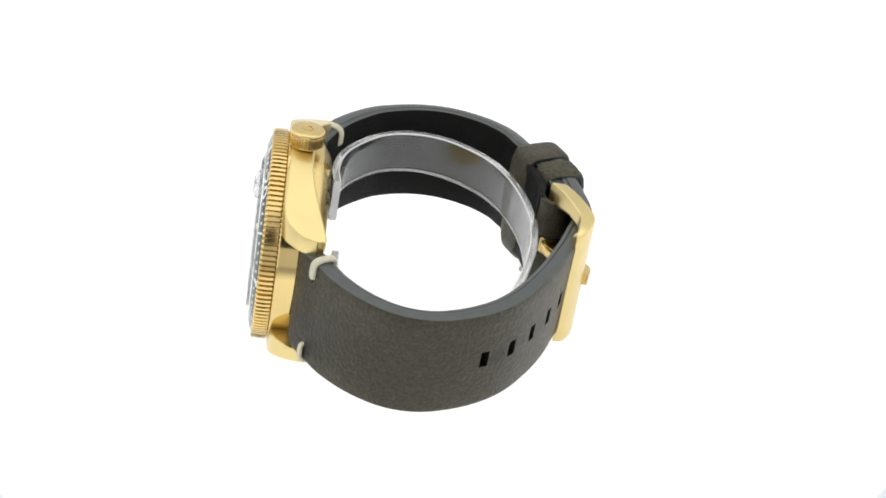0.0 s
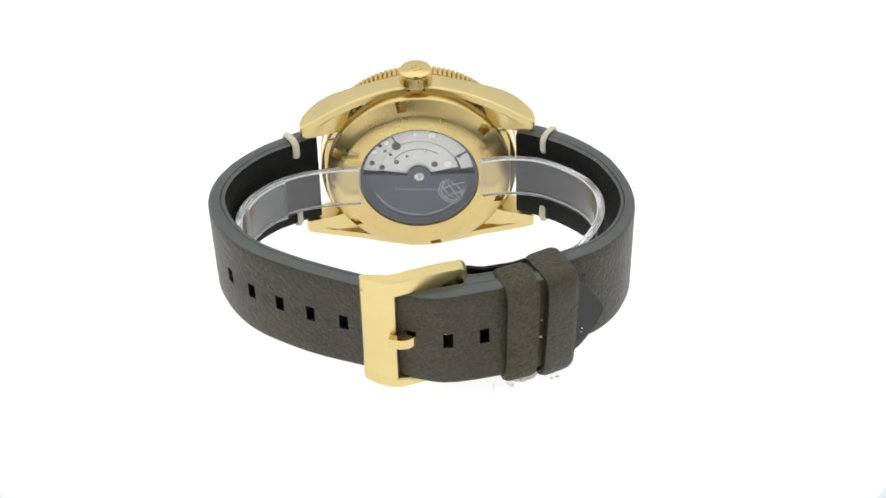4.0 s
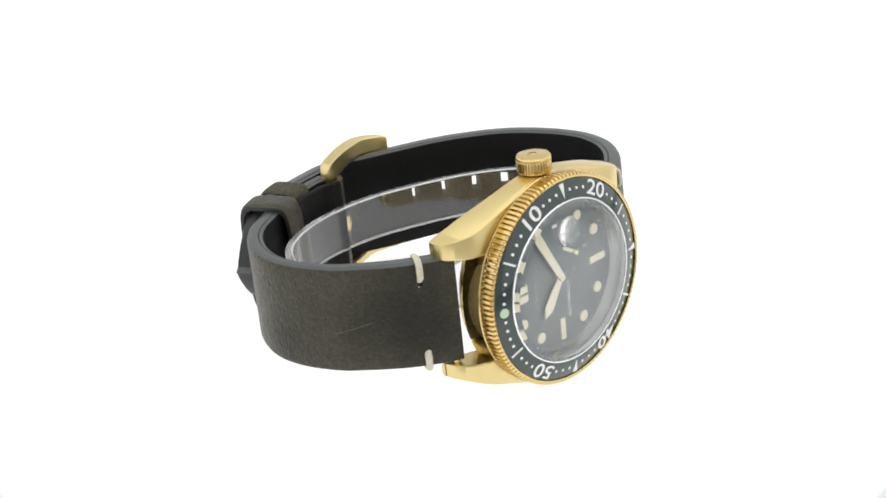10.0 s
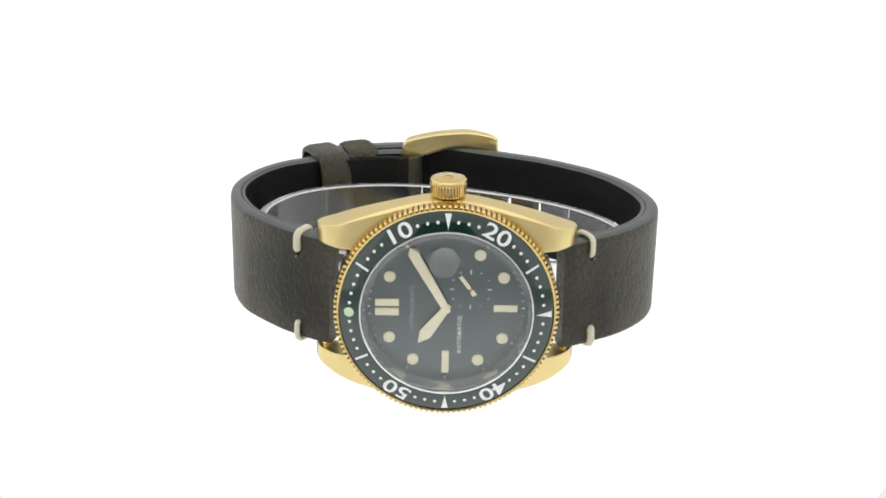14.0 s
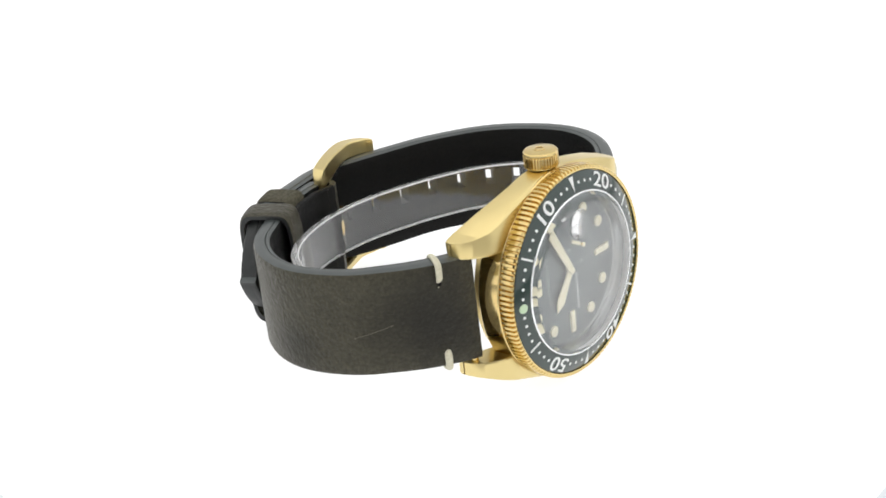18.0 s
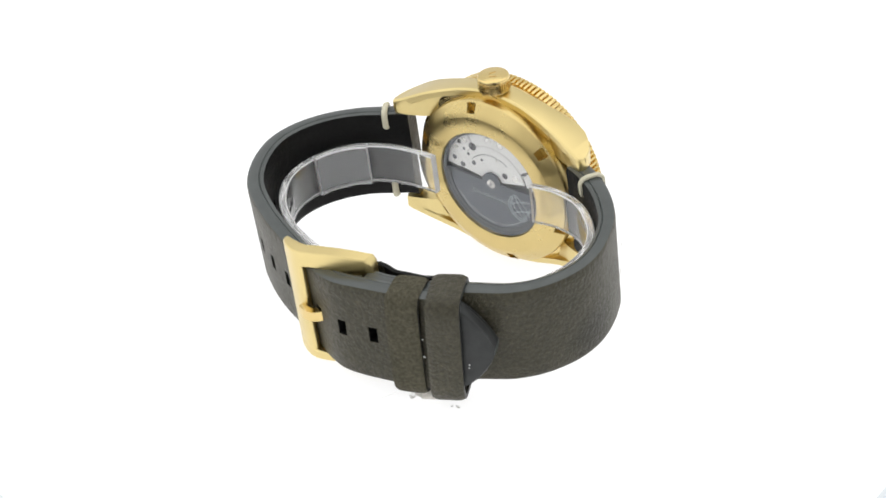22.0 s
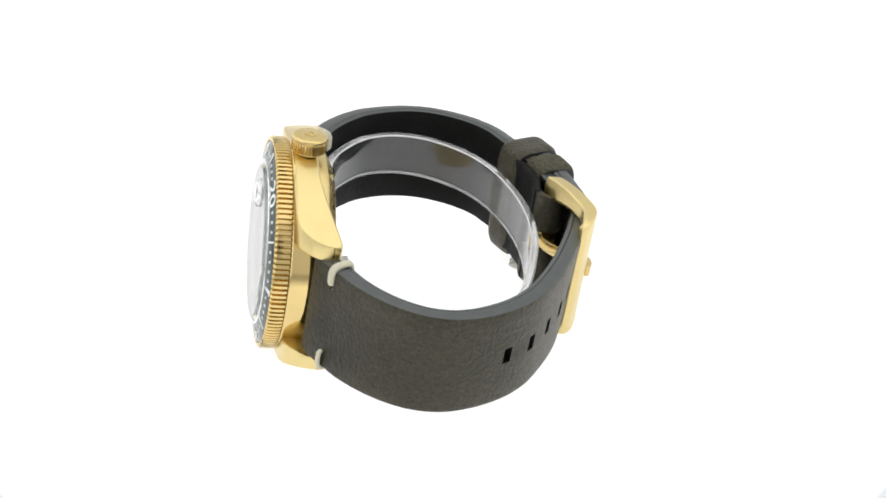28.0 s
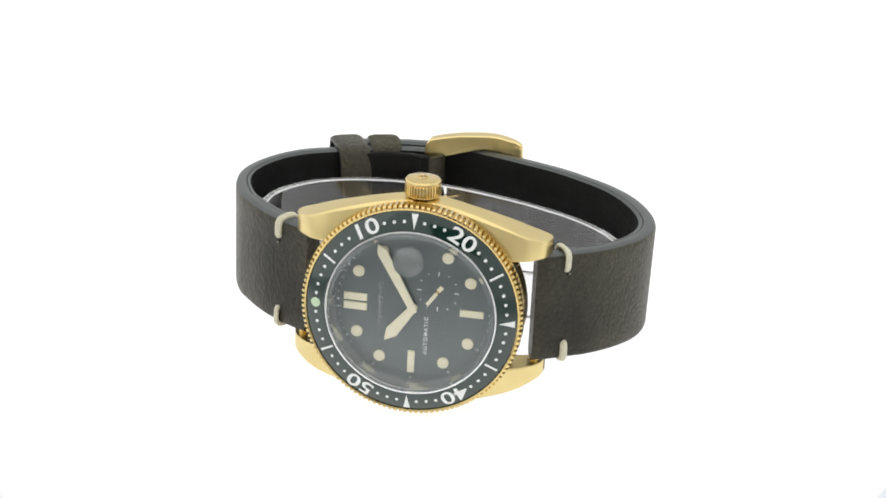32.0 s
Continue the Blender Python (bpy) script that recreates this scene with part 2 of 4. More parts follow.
def lathe(profile, n=128, bm=None, closed=False, shift=None):
    """A turned shape round z. shift(i, k, r, z) may move single points."""
    rings = []
    for i in range(n):
        a = 2 * math.pi * i / n
        ring = []
        for k, (r, z) in enumerate(profile):
            if shift:
                r, z = shift(a, k, r, z)
            ring.append((r * math.cos(a), r * math.sin(a), z))
        rings.append(ring)
    return loft(rings, False, closed, bm, True)


def spline(pts, n):
    """Evenly spaced points on a Catmull-Rom curve through pts."""
    p = [np.array(q, float) for q in pts]
    p = [2 * p[0] - p[1]] + p + [2 * p[-1] - p[-2]]
    fine = []
    for a, b, c, d in zip(p, p[1:], p[2:], p[3:]):
        for u in np.linspace(0, 1, 24, endpoint=False):
            fine.append(0.5 * (2 * b + (c - a) * u + (2 * a - 5 * b + 4 * c - d) * u**2 + (3 * b - a - 3 * c + d) * u**3))
    fine = np.array(fine + [p[-2]])
    s = np.r_[0, np.cumsum(np.linalg.norm(np.diff(fine, axis=0), axis=1))]
    return fine, s


def along(fine, s, at):
    return np.stack([np.interp(at, s, fine[:, k]) for k in range(fine.shape[1])], 1)


def tube(path, r, n=8, flat=1.0, bm=None):
    path = [Vector(p) for p in path]
    rings = []
    side = None
    for i, p in enumerate(path):
        d = (path[min(i + 1, len(path) - 1)] - path[max(i - 1, 0)]).normalized()
        u = d.orthogonal().normalized() if side is None else (side - d * side.dot(d)).normalized()
        side = u
        v = d.cross(u)
        rings.append([p + u * r * math.cos(2 * math.pi * k / n) + v * r * flat * math.sin(2 * math.pi * k / n) for k in range(n)])
    return loft(rings, True, True, bm)


def prism(poly, z0, z1, bevel=0.0, bm=None):
    """A flat plate with this outline, from z0 up to z1, its top edge eased."""
    c = sum((Vector(p) for p in poly), Vector((0, 0))) / len(poly)
    rings = [[(*p, z0) for p in poly]]
    if bevel:
        rings.append([(*p, z1 - bevel) for p in poly])
        inner = []
        for i, p in enumerate(poly):
            a, b, q = Vector(poly[i - 1]), Vector(poly[(i + 1) % len(poly)]), Vector(p)
            d = (c - q).normalized()
            inner.append((*(q + d * bevel), z1))
        rings.append(inner)
    else:
        rings.append([(*p, z1) for p in poly])
    return loft(rings, True, True, bm)


def disc_poly(r, n=32, cx=0.0, cy=0.0):
    return [(cx + r * math.cos(2 * math.pi * k / n), cy + r * math.sin(2 * math.pi * k / n)) for k in range(n)]


def turned(poly, a, r):
    """Outline given in (radial outwards, along) about radius r, laid at the angle a."""
    c, s = math.cos(a), math.sin(a)
    return [((r + u) * c - v * s, (r + u) * s + v * c) for u, v in poly]


def lettering(text, size, depth=0.02, bold=0.0, space=1.0):
    cu = bpy.data.curves.new("lettering", "FONT")
    cu.body, cu.size, cu.align_x, cu.align_y, cu.extrude, cu.offset = text, size, "CENTER", "CENTER", depth, bold
    cu.space_character = space
    ob = new("lettering", cu)
    bpy.context.view_layer.update()
    me = bpy.data.meshes.new_from_object(ob.evaluated_get(bpy.context.evaluated_depsgraph_get()))
    bpy.data.objects.remove(ob)
    bpy.data.curves.remove(cu)
    return me


def letter_part(name, text, size, mat, parent, at, wide=1.0, bold=0.0, space=1.0):
    me = lettering(text, size, 0.02, bold, space)
    for v in me.vertices:
        v.co = at @ Vector((v.co.x * wide, v.co.y, v.co.z)) * MM
    me.materials.clear()
    me.materials.append(mat)
    ob = new(name, me)
    ob.parent = parent
    ob.matrix_basis = LIE if parent.type == "EMPTY" else Matrix()
    return ob


def minute_angle(m):
    """Twelve lies at -x, three at +y."""
    return math.pi - m * math.pi / 30


# ------------------------------------------------------------------ the place: sheet, and the unseen tent added for light
def box_sheet(name, corners, mat, label):
    bm = bmesh.new()
    vs = [bm.verts.new(c) for c in corners]
    n = (Vector(corners[1]) - Vector(corners[0])).cross(Vector(corners[2]) - Vector(corners[0])).normalized()
    top = [bm.verts.new(Vector(c) - n * 6) for c in corners]
    bm.faces.new(vs)
    bm.faces.new(top[::-1])
    for i in range(4):
        j = (i + 1) % 4
        bm.faces.new((vs[j], vs[i], top[i], top[j]))
    ob = new(name, finish(name, bm, mat))
    return tagged(ob, label, "light tent", "", "structure")


box_sheet("ground", [(-W, Y0, Z0), (W, Y0, Z0), (W, Y1, Z0), (-W, Y1, Z0)], FLOOR_GLOW, "white sheet under the turntable with a painted glow")
box_sheet("ceiling", [(-W, Y0, Z1), (-W, Y1, Z1), (W, Y1, Z1), (W, Y0, Z1)], TENT_TOP, "unseen white tent roof, glowing, added for light")
box_sheet("wall_back", [(-W, Y1, Z0), (W, Y1, Z0), (W, Y1, Z1), (-W, Y1, Z1)], TENT_BACK, "unseen white tent wall, glowing, added for light")
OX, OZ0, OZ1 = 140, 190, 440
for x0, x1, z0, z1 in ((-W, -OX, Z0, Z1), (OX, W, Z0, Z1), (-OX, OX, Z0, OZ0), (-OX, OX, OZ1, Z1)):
    box_sheet("wall_front", [(x0, Y0, z0), (x0, Y0, z1), (x1, Y0, z1), (x1, Y0, z0)], TENT_FRONT, "unseen white tent wall, added for light, round the camera opening")
box_sheet("wall_west", [(-W, Y0, Z0), (-W, Y1, Z0), (-W, Y1, Z1), (-W, Y0, Z1)], TENT_WEST, "unseen white tent wall, glowing, added for light")
box_sheet("wall_east", [(W, Y0, Z0), (W, Y0, Z1), (W, Y1, Z1), (W, Y1, Z0)], TENT_SIDE, "unseen white tent wall, glowing, added for light")


# ------------------------------------------------------------------ turntable
def build_turntable():
    e = new("turntable")
    e.empty_display_size = 0.05
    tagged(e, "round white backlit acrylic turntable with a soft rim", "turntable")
    R = 99.0
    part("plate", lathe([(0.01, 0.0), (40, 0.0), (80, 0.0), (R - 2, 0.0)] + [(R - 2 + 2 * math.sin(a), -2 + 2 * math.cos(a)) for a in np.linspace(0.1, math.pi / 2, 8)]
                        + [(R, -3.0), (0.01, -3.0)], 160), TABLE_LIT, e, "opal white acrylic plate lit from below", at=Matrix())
    part("rim", lathe([(R - 1, -3.0), (R, -3.0), (R + 0.4, -3.6), (R + 0.4, -18), (R - 1, -18)], 160, None, True), TABLE_RIM, e, "pale bluish translucent rim", at=Matrix())
    part("base", lathe([(0.01, -3.2), (R - 4, -3.2), (R - 4, -33.9), (0.01, -33.9)], 96), TABLE_SIDE, e, at=Matrix())
    return e


turntable = build_turntable()

# ------------------------------------------------------------------ the watch
watch = new("wristwatch")
watch.empty_display_size = 0.05
tagged(watch, "gold diver's wristwatch, green bezel, olive leather strap, lying on side", "wristwatch")


def soft_line(knots, values, reach):
    """A line through values at knots with its corners rounded over reach."""
    u = np.arange(0.0, 27.0, 0.05)
    k = int(reach * 3 / 0.05)
    w = np.exp(-0.5 * (np.arange(-k, k + 1) * 0.05 / reach) ** 2)
    v = np.convolve(np.pad(np.interp(u, knots, values), k, "reflect", reflect_type="odd"), w / w.sum(), "valid")
    return lambda q: float(np.interp(q, u, v))


FLANK_OUT = soft_line([0, 4, 7, 10, 13, 16, 19, 22, 24.2, 25.95], [21.12, 20.8, 20.2, 19.4, 18.5, 17.5, 16.4, 15.3, 14.55, 14.0], 0.6)
FLANK_FRONT = soft_line([0, 8, 12, 15, 18.4, 20, 21.3, 22.3, 23.9, 24.7, 25.3, 25.7, 25.95], [-3.75, -3.75, -3.75, -3.78, -3.95, -4.25, -4.7, -5.4, -6.7, -7.6, -8.4, -9.1, -9.6], 0.5)
FLANK_BACK = soft_line([0, 8, 12, 16, 20, 23, 25.7], [-8.7, -8.95, -9.5, -10.4, -11.4, -12.15, -12.6], 0.6)


def rail(x):
    """Outer edge, front and back of the case flank at x from the middle."""
    a = abs(x)
    a = a if a < 17.5 else 17.5 + (a - 17.5) * 8.45 / 7.25
    return FLANK_OUT(a), FLANK_FRONT(a), FLANK_BACK(a)


def build_case():
    bm = lathe([(0.01, -3.6), (20.3, -3.6), (20.9, -3.7), (21.05, -3.95), (21.05, -8.2), (20.85, -8.6), (20.4, -8.75), (0.01, -8.75)], 144)
    for side in (1, -1):
        rings = []
        ends = np.concatenate([np.linspace(20.25, 24.0, 16), [24.15, 24.3, 24.4, 24.5, 24.57, 24.62, 24.66, 24.7, 24.73, 24.75]])
        xs = np.concatenate([-ends[::-1], np.linspace(-20, 20, 41), ends])
        for x in xs:
            y, f, b = rail(x)
            yi = 10.9
            dip = float(np.interp(abs(x), [0, 12, 15, 18, 24], [1.9, 1.6, 1.1, 0.25, 0.05]))
            tip = float(np.interp(abs(x), [23.6, 24.2, 24.5, 24.65, 24.75], [0.0, 0.15, 0.5, 0.95, 1.5]))
            bow = float(np.interp(abs(x), [23.6, 24.0, 24.3, 24.5, 24.62, 24.7, 24.75], [0.0, 0.05, 0.3, 0.75, 1.3, 1.9, 2.5]))
            if side < 0:
                y -= 0.45 * float(np.interp(abs(x), [8, 14, 26], [0, 1, 1]))
            near_tip = float(np.interp(abs(x), [12, 22], [0, 1]))
            y, f, b = y - 0.1 * tip, max(f - bow, b + tip + 0.4), b + tip
            c = (0.65 - 0.45 * near_tip) * min(1.0, (y - yi) * 0.4)
            hb = 0.4
            wb = 0.4
            prof = [(yi, f - 0.2), (yi + 0.3, f), (y - c, f), (y - c + 0.1, f - 0.03), (y - 0.03, f - c + 0.08), (y, f - c), (y, b + hb), (y - 0.06, b + hb - 0.1), (y - wb, b),
                    (max(yi + 0.5, y - wb - 1.3), b + 0.03), (max(yi + 0.3, y - wb - 1.6), b + dip), (yi, b + 0.3 + dip)]
            rings.append([(x, side * yy, zz) for yy, zz in prof])
        n0 = len(bm.faces)
        loft(rings, True, True, bm)
        bm.faces.ensure_lookup_table()
        for f in bm.faces[n0:]:
            f.material_index = 1
    return bm


case = part("case", build_case(), [GOLD_POLISH, GOLD], watch, "satin gold watch case with four curved lugs", 22)
part("crown_tube", tube([(0, 20.2, -7.0), (0, 21.4, -7.0)], 2.2, 24), GOLD_POLISH, case)


def build_bezel():
    teeth = 126
    n = teeth * 6

    def knurl(a, k, r, z):
        u = (a * teeth / (2 * math.pi)) % 1.0
        d = 0.0 if u < 0.55 else 0.65
        if k in (2, 3, 4):
            return r - d, z
        if k == 5:
            return r - 0.7 * d, z - 0.3 * d
        return r, z
    prof = [(17.0, -3.7), (20.6, -3.7), (21.15, -3.45), (21.25, -2.4), (21.2, -0.85), (20.95, -0.5), (20.6, -0.4), (20.3, -0.5), (20.18, -1.2), (17.0, -1.2)]
    return lathe(prof, n, None, True, knurl)


bezel = part("bezel", build_bezel(), GOLD_EDGE, watch, "gold turning bezel with a coin edge", 25)
insert = part("bezel_insert", lathe([(16.5, -1.1), (16.5, 0.41), (16.62, 0.46), (20.0, -0.46), (20.14, -0.6), (20.14, -1.1)], 160, None, True), INSERT, bezel, "glossy dark green bezel insert")


def cone(x, y, z):
    """Height of a mark on the sloping insert."""
    return z - 0.1 + 0.46 - (math.hypot(x, y) - 16.62) * 0.2722


def on_cone(bm):
    for v in bm.verts:
        v.co.z = cone(v.co.x, v.co.y, v.co.z)
    return bm


def on_bezel(name, poly, m, mat=WHITE_INK, label=""):
    bm = on_cone(prism(turned(poly, minute_angle(m), 18.3), 0.02, 0.19))
    part(name, bm, mat, bezel, label)


for m in range(60):
    if m == 0:
        part("lume_pearl", on_cone(prism(disc_poly(0.95, 24, -18.3, 0), 0.02, 0.34, 0.18)), PEARL, bezel, "round pale green lume pearl")
    elif m in (15, 30, 45):
        on_bezel("triangle_mark", [(1.5, -0.62), (1.5, 0.62), (-1.4, 0.0)], m)
    elif m in (5, 25, 35, 55):
        on_bezel("bar_mark", [(-1.35, -0.2), (1.35, -0.2), (1.35, 0.2), (-1.35, 0.2)], m)
    elif m % 5 and min(abs(m - q) for q in (10, 20, 40, 50)) > 1:
        on_bezel("minute_dot", disc_poly(0.31, 10), m)
for m in (10, 20, 40, 50):
    a = minute_angle(m)
    at = Matrix.Translation((18.2 * math.cos(a), 18.2 * math.sin(a), 0.19)) @ Matrix.Rotation(a - math.pi / 2, 4, "Z")
    num = letter_part("numeral", str(m), 3.95, WHITE_INK, bezel, at, 1.42, 0.05)
    for v in num.data.vertices:
        v.co.z = cone(v.co.x / MM, v.co.y / MM, v.co.z / MM) * MM

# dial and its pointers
dial = part("dial", lathe([(0.01, -2.9), (15.9, -2.9), (15.9, -3.3), (0.01, -3.3)], 96), DIAL, watch, "dark grey green sunray dial")
part("inner_ring", lathe([(15.2, -2.88), (16.2, -0.7), (16.5, -0.7), (16.5, -2.88)], 128, None, True), REHAUT, dial)
FACE = -2.9


def on_dial(name, poly, h, mat=LUME, bevel=0.1, z=FACE):
    return part(name, prism(poly, z - 0.02, z + h, bevel), mat, dial)


for h in (1, 2, 4, 5, 7, 8, 10, 11):
    a = minute_angle(h * 5)
    on_dial("round_marker", disc_poly(1.12, 24, 12.4 * math.cos(a), 12.4 * math.sin(a)), 0.4)
for h in (6, 9):
    on_dial("bar_marker", turned([(-2.25, -0.68), (2.25, -0.68), (2.25, 0.68), (-2.25, 0.68)], minute_angle(h * 5), 11.2), 0.4)
for off in (-0.95, 0.95):
    on_dial("bar_marker", turned([(-2.25, off - 0.72), (2.25, off - 0.72), (2.25, off + 0.72), (-2.25, off + 0.72)], math.pi, 11.2), 0.4)
for m in range(60):
    w = 0.05 if m % 5 else 0.1
    on_dial("minute_tick", turned([(-0.24, -w), (0.24, -w), (0.24, w), (-0.24, w)], minute_angle(m), 14.6), 0.02, PRINT, 0)
SUB = (4.55, 3.7)
for k in range(12):
    w, l = (0.09, 0.85) if k % 3 == 0 else (0.07, 0.35)
    poly = turned([(-l, -w), (0, -w), (0, w), (-l, w)], k * math.pi / 6, 4.0)
    if math.hypot(poly[0][0] + SUB[0], poly[0][1] + SUB[1]) > 2.0:
        on_dial("seconds_tick", [(u + SUB[0], v + SUB[1]) for u, v in poly], 0.02, PRINT, 0)
UPRIGHT = Matrix.Rotation(math.pi / 2, 4, "Z")
letter_part("lettering", "AUTOMATIC", 1.1, PRINT, dial, Matrix.Translation((2.6, -5.6, FACE + 0.03)) @ UPRIGHT, 0.95, 0.02, 1.4)
wave = [(-6.4 + 0.42 * math.sin(v * 6.3) * (0.8 + 0.5 * math.sin(v * 1.9)) + (0.5 if v < -4.6 else 0.0), v + 0.22 * math.sin(v * 6.3 + 1.3), FACE + 0.03) for v in np.linspace(-5.2, 4.4, 200)]
part("script_bar", tube(wave, 0.028, 4), PRINT, dial, "pale script drawn as a wavy line")


def hand(length, w0, w1, tip):
    return [(-0.9, -w0 * 0.7), (0.6, -w0), (length - tip, -w1), (length, 0), (length - tip, w1), (0.6, w0), (-0.9, w0 * 0.7)]


def spin(poly, a, cx=0.0, cy=0.0):
    c, s = math.cos(a), math.sin(a)
    return [(cx + u * c - v * s, cy + u * s + v * c) for u, v in poly]


part("minute_hand", prism(spin(hand(14.3, 0.75, 1.0, 1.7), radians(119.8)), FACE + 0.9, FACE + 1.15, 0.1), LUME, watch, "cream lume minute hand")
part("hour_hand", prism(spin(hand(8.9, 0.8, 1.25, 2.2), radians(233.5)), FACE + 0.55, FACE + 0.8, 0.1), LUME, watch, "cream lume hour hand")
part("hand_cap", prism(disc_poly(0.75, 24), FACE, FACE + 1.3, 0.12), LUME, watch)
seconds_hand = part("seconds_hand", prism([(-1.4, -0.42), (-0.5, -0.42), (0.2, -0.22), (0.6, -0.36), (3.4, -0.36), (3.4, 0.36), (0.6, 0.36), (0.2, 0.22), (-0.5, 0.42), (-1.4, 0.42)], 0.25, 0.45, 0.06), LUME, watch,
                    "small cream seconds hand")
part("hub", prism(disc_poly(0.32, 16), -0.02, 0.55, 0.1), GOLD_POLISH, seconds_hand)


# crystal with a date lens
def build_crystal():
    outer = [(max(0.01, 15.25 * k / 12), 1.4 - 0.22 * (k / 12) ** 2.2) for k in range(13)]
    outer += [(15.42, 1.1), (15.58, 0.96), (15.74, 0.78), (15.89, 0.6), (16.0, 0.46), (16.06, 0.36)]
    inner = [(max(0.01, 15.2 * k / 12), 0.2 - 0.75 * (k / 12) ** 2.4) for k in range(13)]
    bm = lathe(outer + [(16.06, -0.7), (15.3, -0.75)] + inner[::-1], 160)
    for f in bm.faces:
        c = f.calc_center_median()
        r = math.hypot(c.x, c.y)
        f.material_index = 1 if r > 16.03 and c.z < 0.36 else 2 if r > 15.2 and c.z > 0.35 else 0
    return bm


crystal = part("crystal", build_crystal(), [CRYSTAL, CRYSTAL_SIDE, CRYSTAL_BEVEL], watch, "domed clear crystal with a bevelled rim", 30)
crystal.visible_shadow = False
part("crystal_seat", lathe([(16.09, -0.5), (16.09, 0.52), (16.15, 0.62), (16.41, 0.62), (16.49, 0.5), (16.49, -0.5)], 160, None, True), SEAT, watch, "thin polished steel ring round the crystal")
lens = part("date_lens", lathe([(0.01, 1.25), (0.8, 1.2), (1.6, 1.02), (2.3, 0.72), (2.75, 0.4), (2.95, 0.12), (2.9, 0.03), (0.01, 0.03)], 48), LENS_GLASS, watch, "round magnifying lens over the date",
            40, LIE @ Matrix.Translation((-0.0006, 0.0107, 0.00128)) @ Matrix.Rotation(radians(-4.4), 4, "X"))
lens.visible_shadow = False
on_dial("date_window", [(-1.2, 9.2), (1.2, 9.2), (1.2, 12.0), (-1.2, 12.0)], 0.03, STEEL_DARK, 0)
on_dial("date_bar", [(-0.7, 10.2), (0.7, 10.2), (0.7, 10.9), (-0.7, 10.9)], 0.05, PRINT, 0)


# crown
def build_crown():
    teeth = 36

    def knurl(a, k, r, z):
        u = (a * teeth / (2 * math.pi)) % 1.0
        return (r - (0.0 if u < 0.62 else 0.3) if k in (3, 4) else r), z
    return lathe([(0.01, 0), (2.9, 0), (3.3, 0.25), (3.42, 0.45), (3.42, 2.45), (3.3, 2.6), (3.38, 2.8), (3.36, 3.1), (3.2, 3.35), (2.9, 3.48), (0.01, 3.55)], teeth * 8, None, False, knurl)


UP = Matrix.Rotation(-math.pi / 2, 4, "X")
crown = part("crown", build_crown(), GOLD_EDGE, watch, "fluted gold winding crown", 25, LIE @ Matrix.Translation((0, 0.0211, -0.007)) @ UP)
part("emblem", tube([(-1.2, 0.5, 3.55), (0.0, -1.1, 3.55), (0.9, 0.2, 3.62), (0.2, 1.1, 3.6), (-1.2, 0.5, 3.6)], 0.07, 6), GOLD_POLISH, crown)

# case back
SLOTS = [radians(80 + 60 * k) for k in range(6)]


def build_back():
    def slot(a, k, r, z):
        d = min(abs((a - q + math.pi) % (2 * math.pi) - math.pi) for q in SLOTS)
        if k in (6, 7, 8) and d < (0.058 if k > 6 else 0.045):
            return r, -10.1
        return r, z
    prof = [(12.7, -11.9), (12.75, -12.5), (13.1, -12.6), (16.2, -12.6), (16.5, -12.52), (17.25, -12.12), (17.3, -12.1), (18.0, -11.65), (19.1, -10.95), (19.25, -10.85), (19.45, -10.65), (19.55, -10.4), (19.55, -8.7), (12.7, -8.7)]
    return lathe(prof, 720, None, True, slot)


back = part("case_back", build_back(), GOLD_BACK, watch, "gold case back with six tool slots", 25)
glass = lathe([(0.01, -12.45), (12.5, -12.45), (12.66, -12.3), (12.66, -11.8), (0.01, -11.8)], 96)
for f in glass.faces:
    if f.calc_center_median().z > -12.2:
        f.material_index = 1
window = part("back_window", glass, [GLASS, CLEAR_FACE], back, "clear glass window")
window.visible_shadow = False
plate = part("movement", lathe([(0.01, -10.6), (12.3, -10.6), (12.3, -10.0), (0.01, -10.0)], 96), STEEL_DARK, watch, "automatic movement behind the glass")


def flat_back(name, poly, z0, z1, mat, parent, label=""):
    return part(name, prism(poly, -z0, -z1, 0), mat, parent, label)


def arc_poly(r0, r1, a0, a1, n=24):
    t = np.linspace(radians(a0), radians(a1), n)
    return [(r1 * math.cos(a), r1 * math.sin(a)) for a in t] + [(r0 * math.cos(a), r0 * math.sin(a)) for a in t[::-1]]


flat_back("bridge", arc_poly(0.5, 8.55, 10, 168), 10.6, 10.95, STEEL, plate, "frosted silver bridge")
flat_back("bridge", arc_poly(8.75, 12.1, 62, 150), 10.6, 10.9, STEEL, plate)
flat_back("bridge", arc_poly(8.6, 12.1, 8, 60), 10.6, 10.86, STEEL, plate)
flat_back("bridge", arc_poly(9.0, 11.6, 153, 172), 10.6, 10.9, STEEL, plate)
flat_back("groove", arc_poly(6.6, 6.75, 40, 128), 10.9, 10.965, STEEL_DARK, plate)
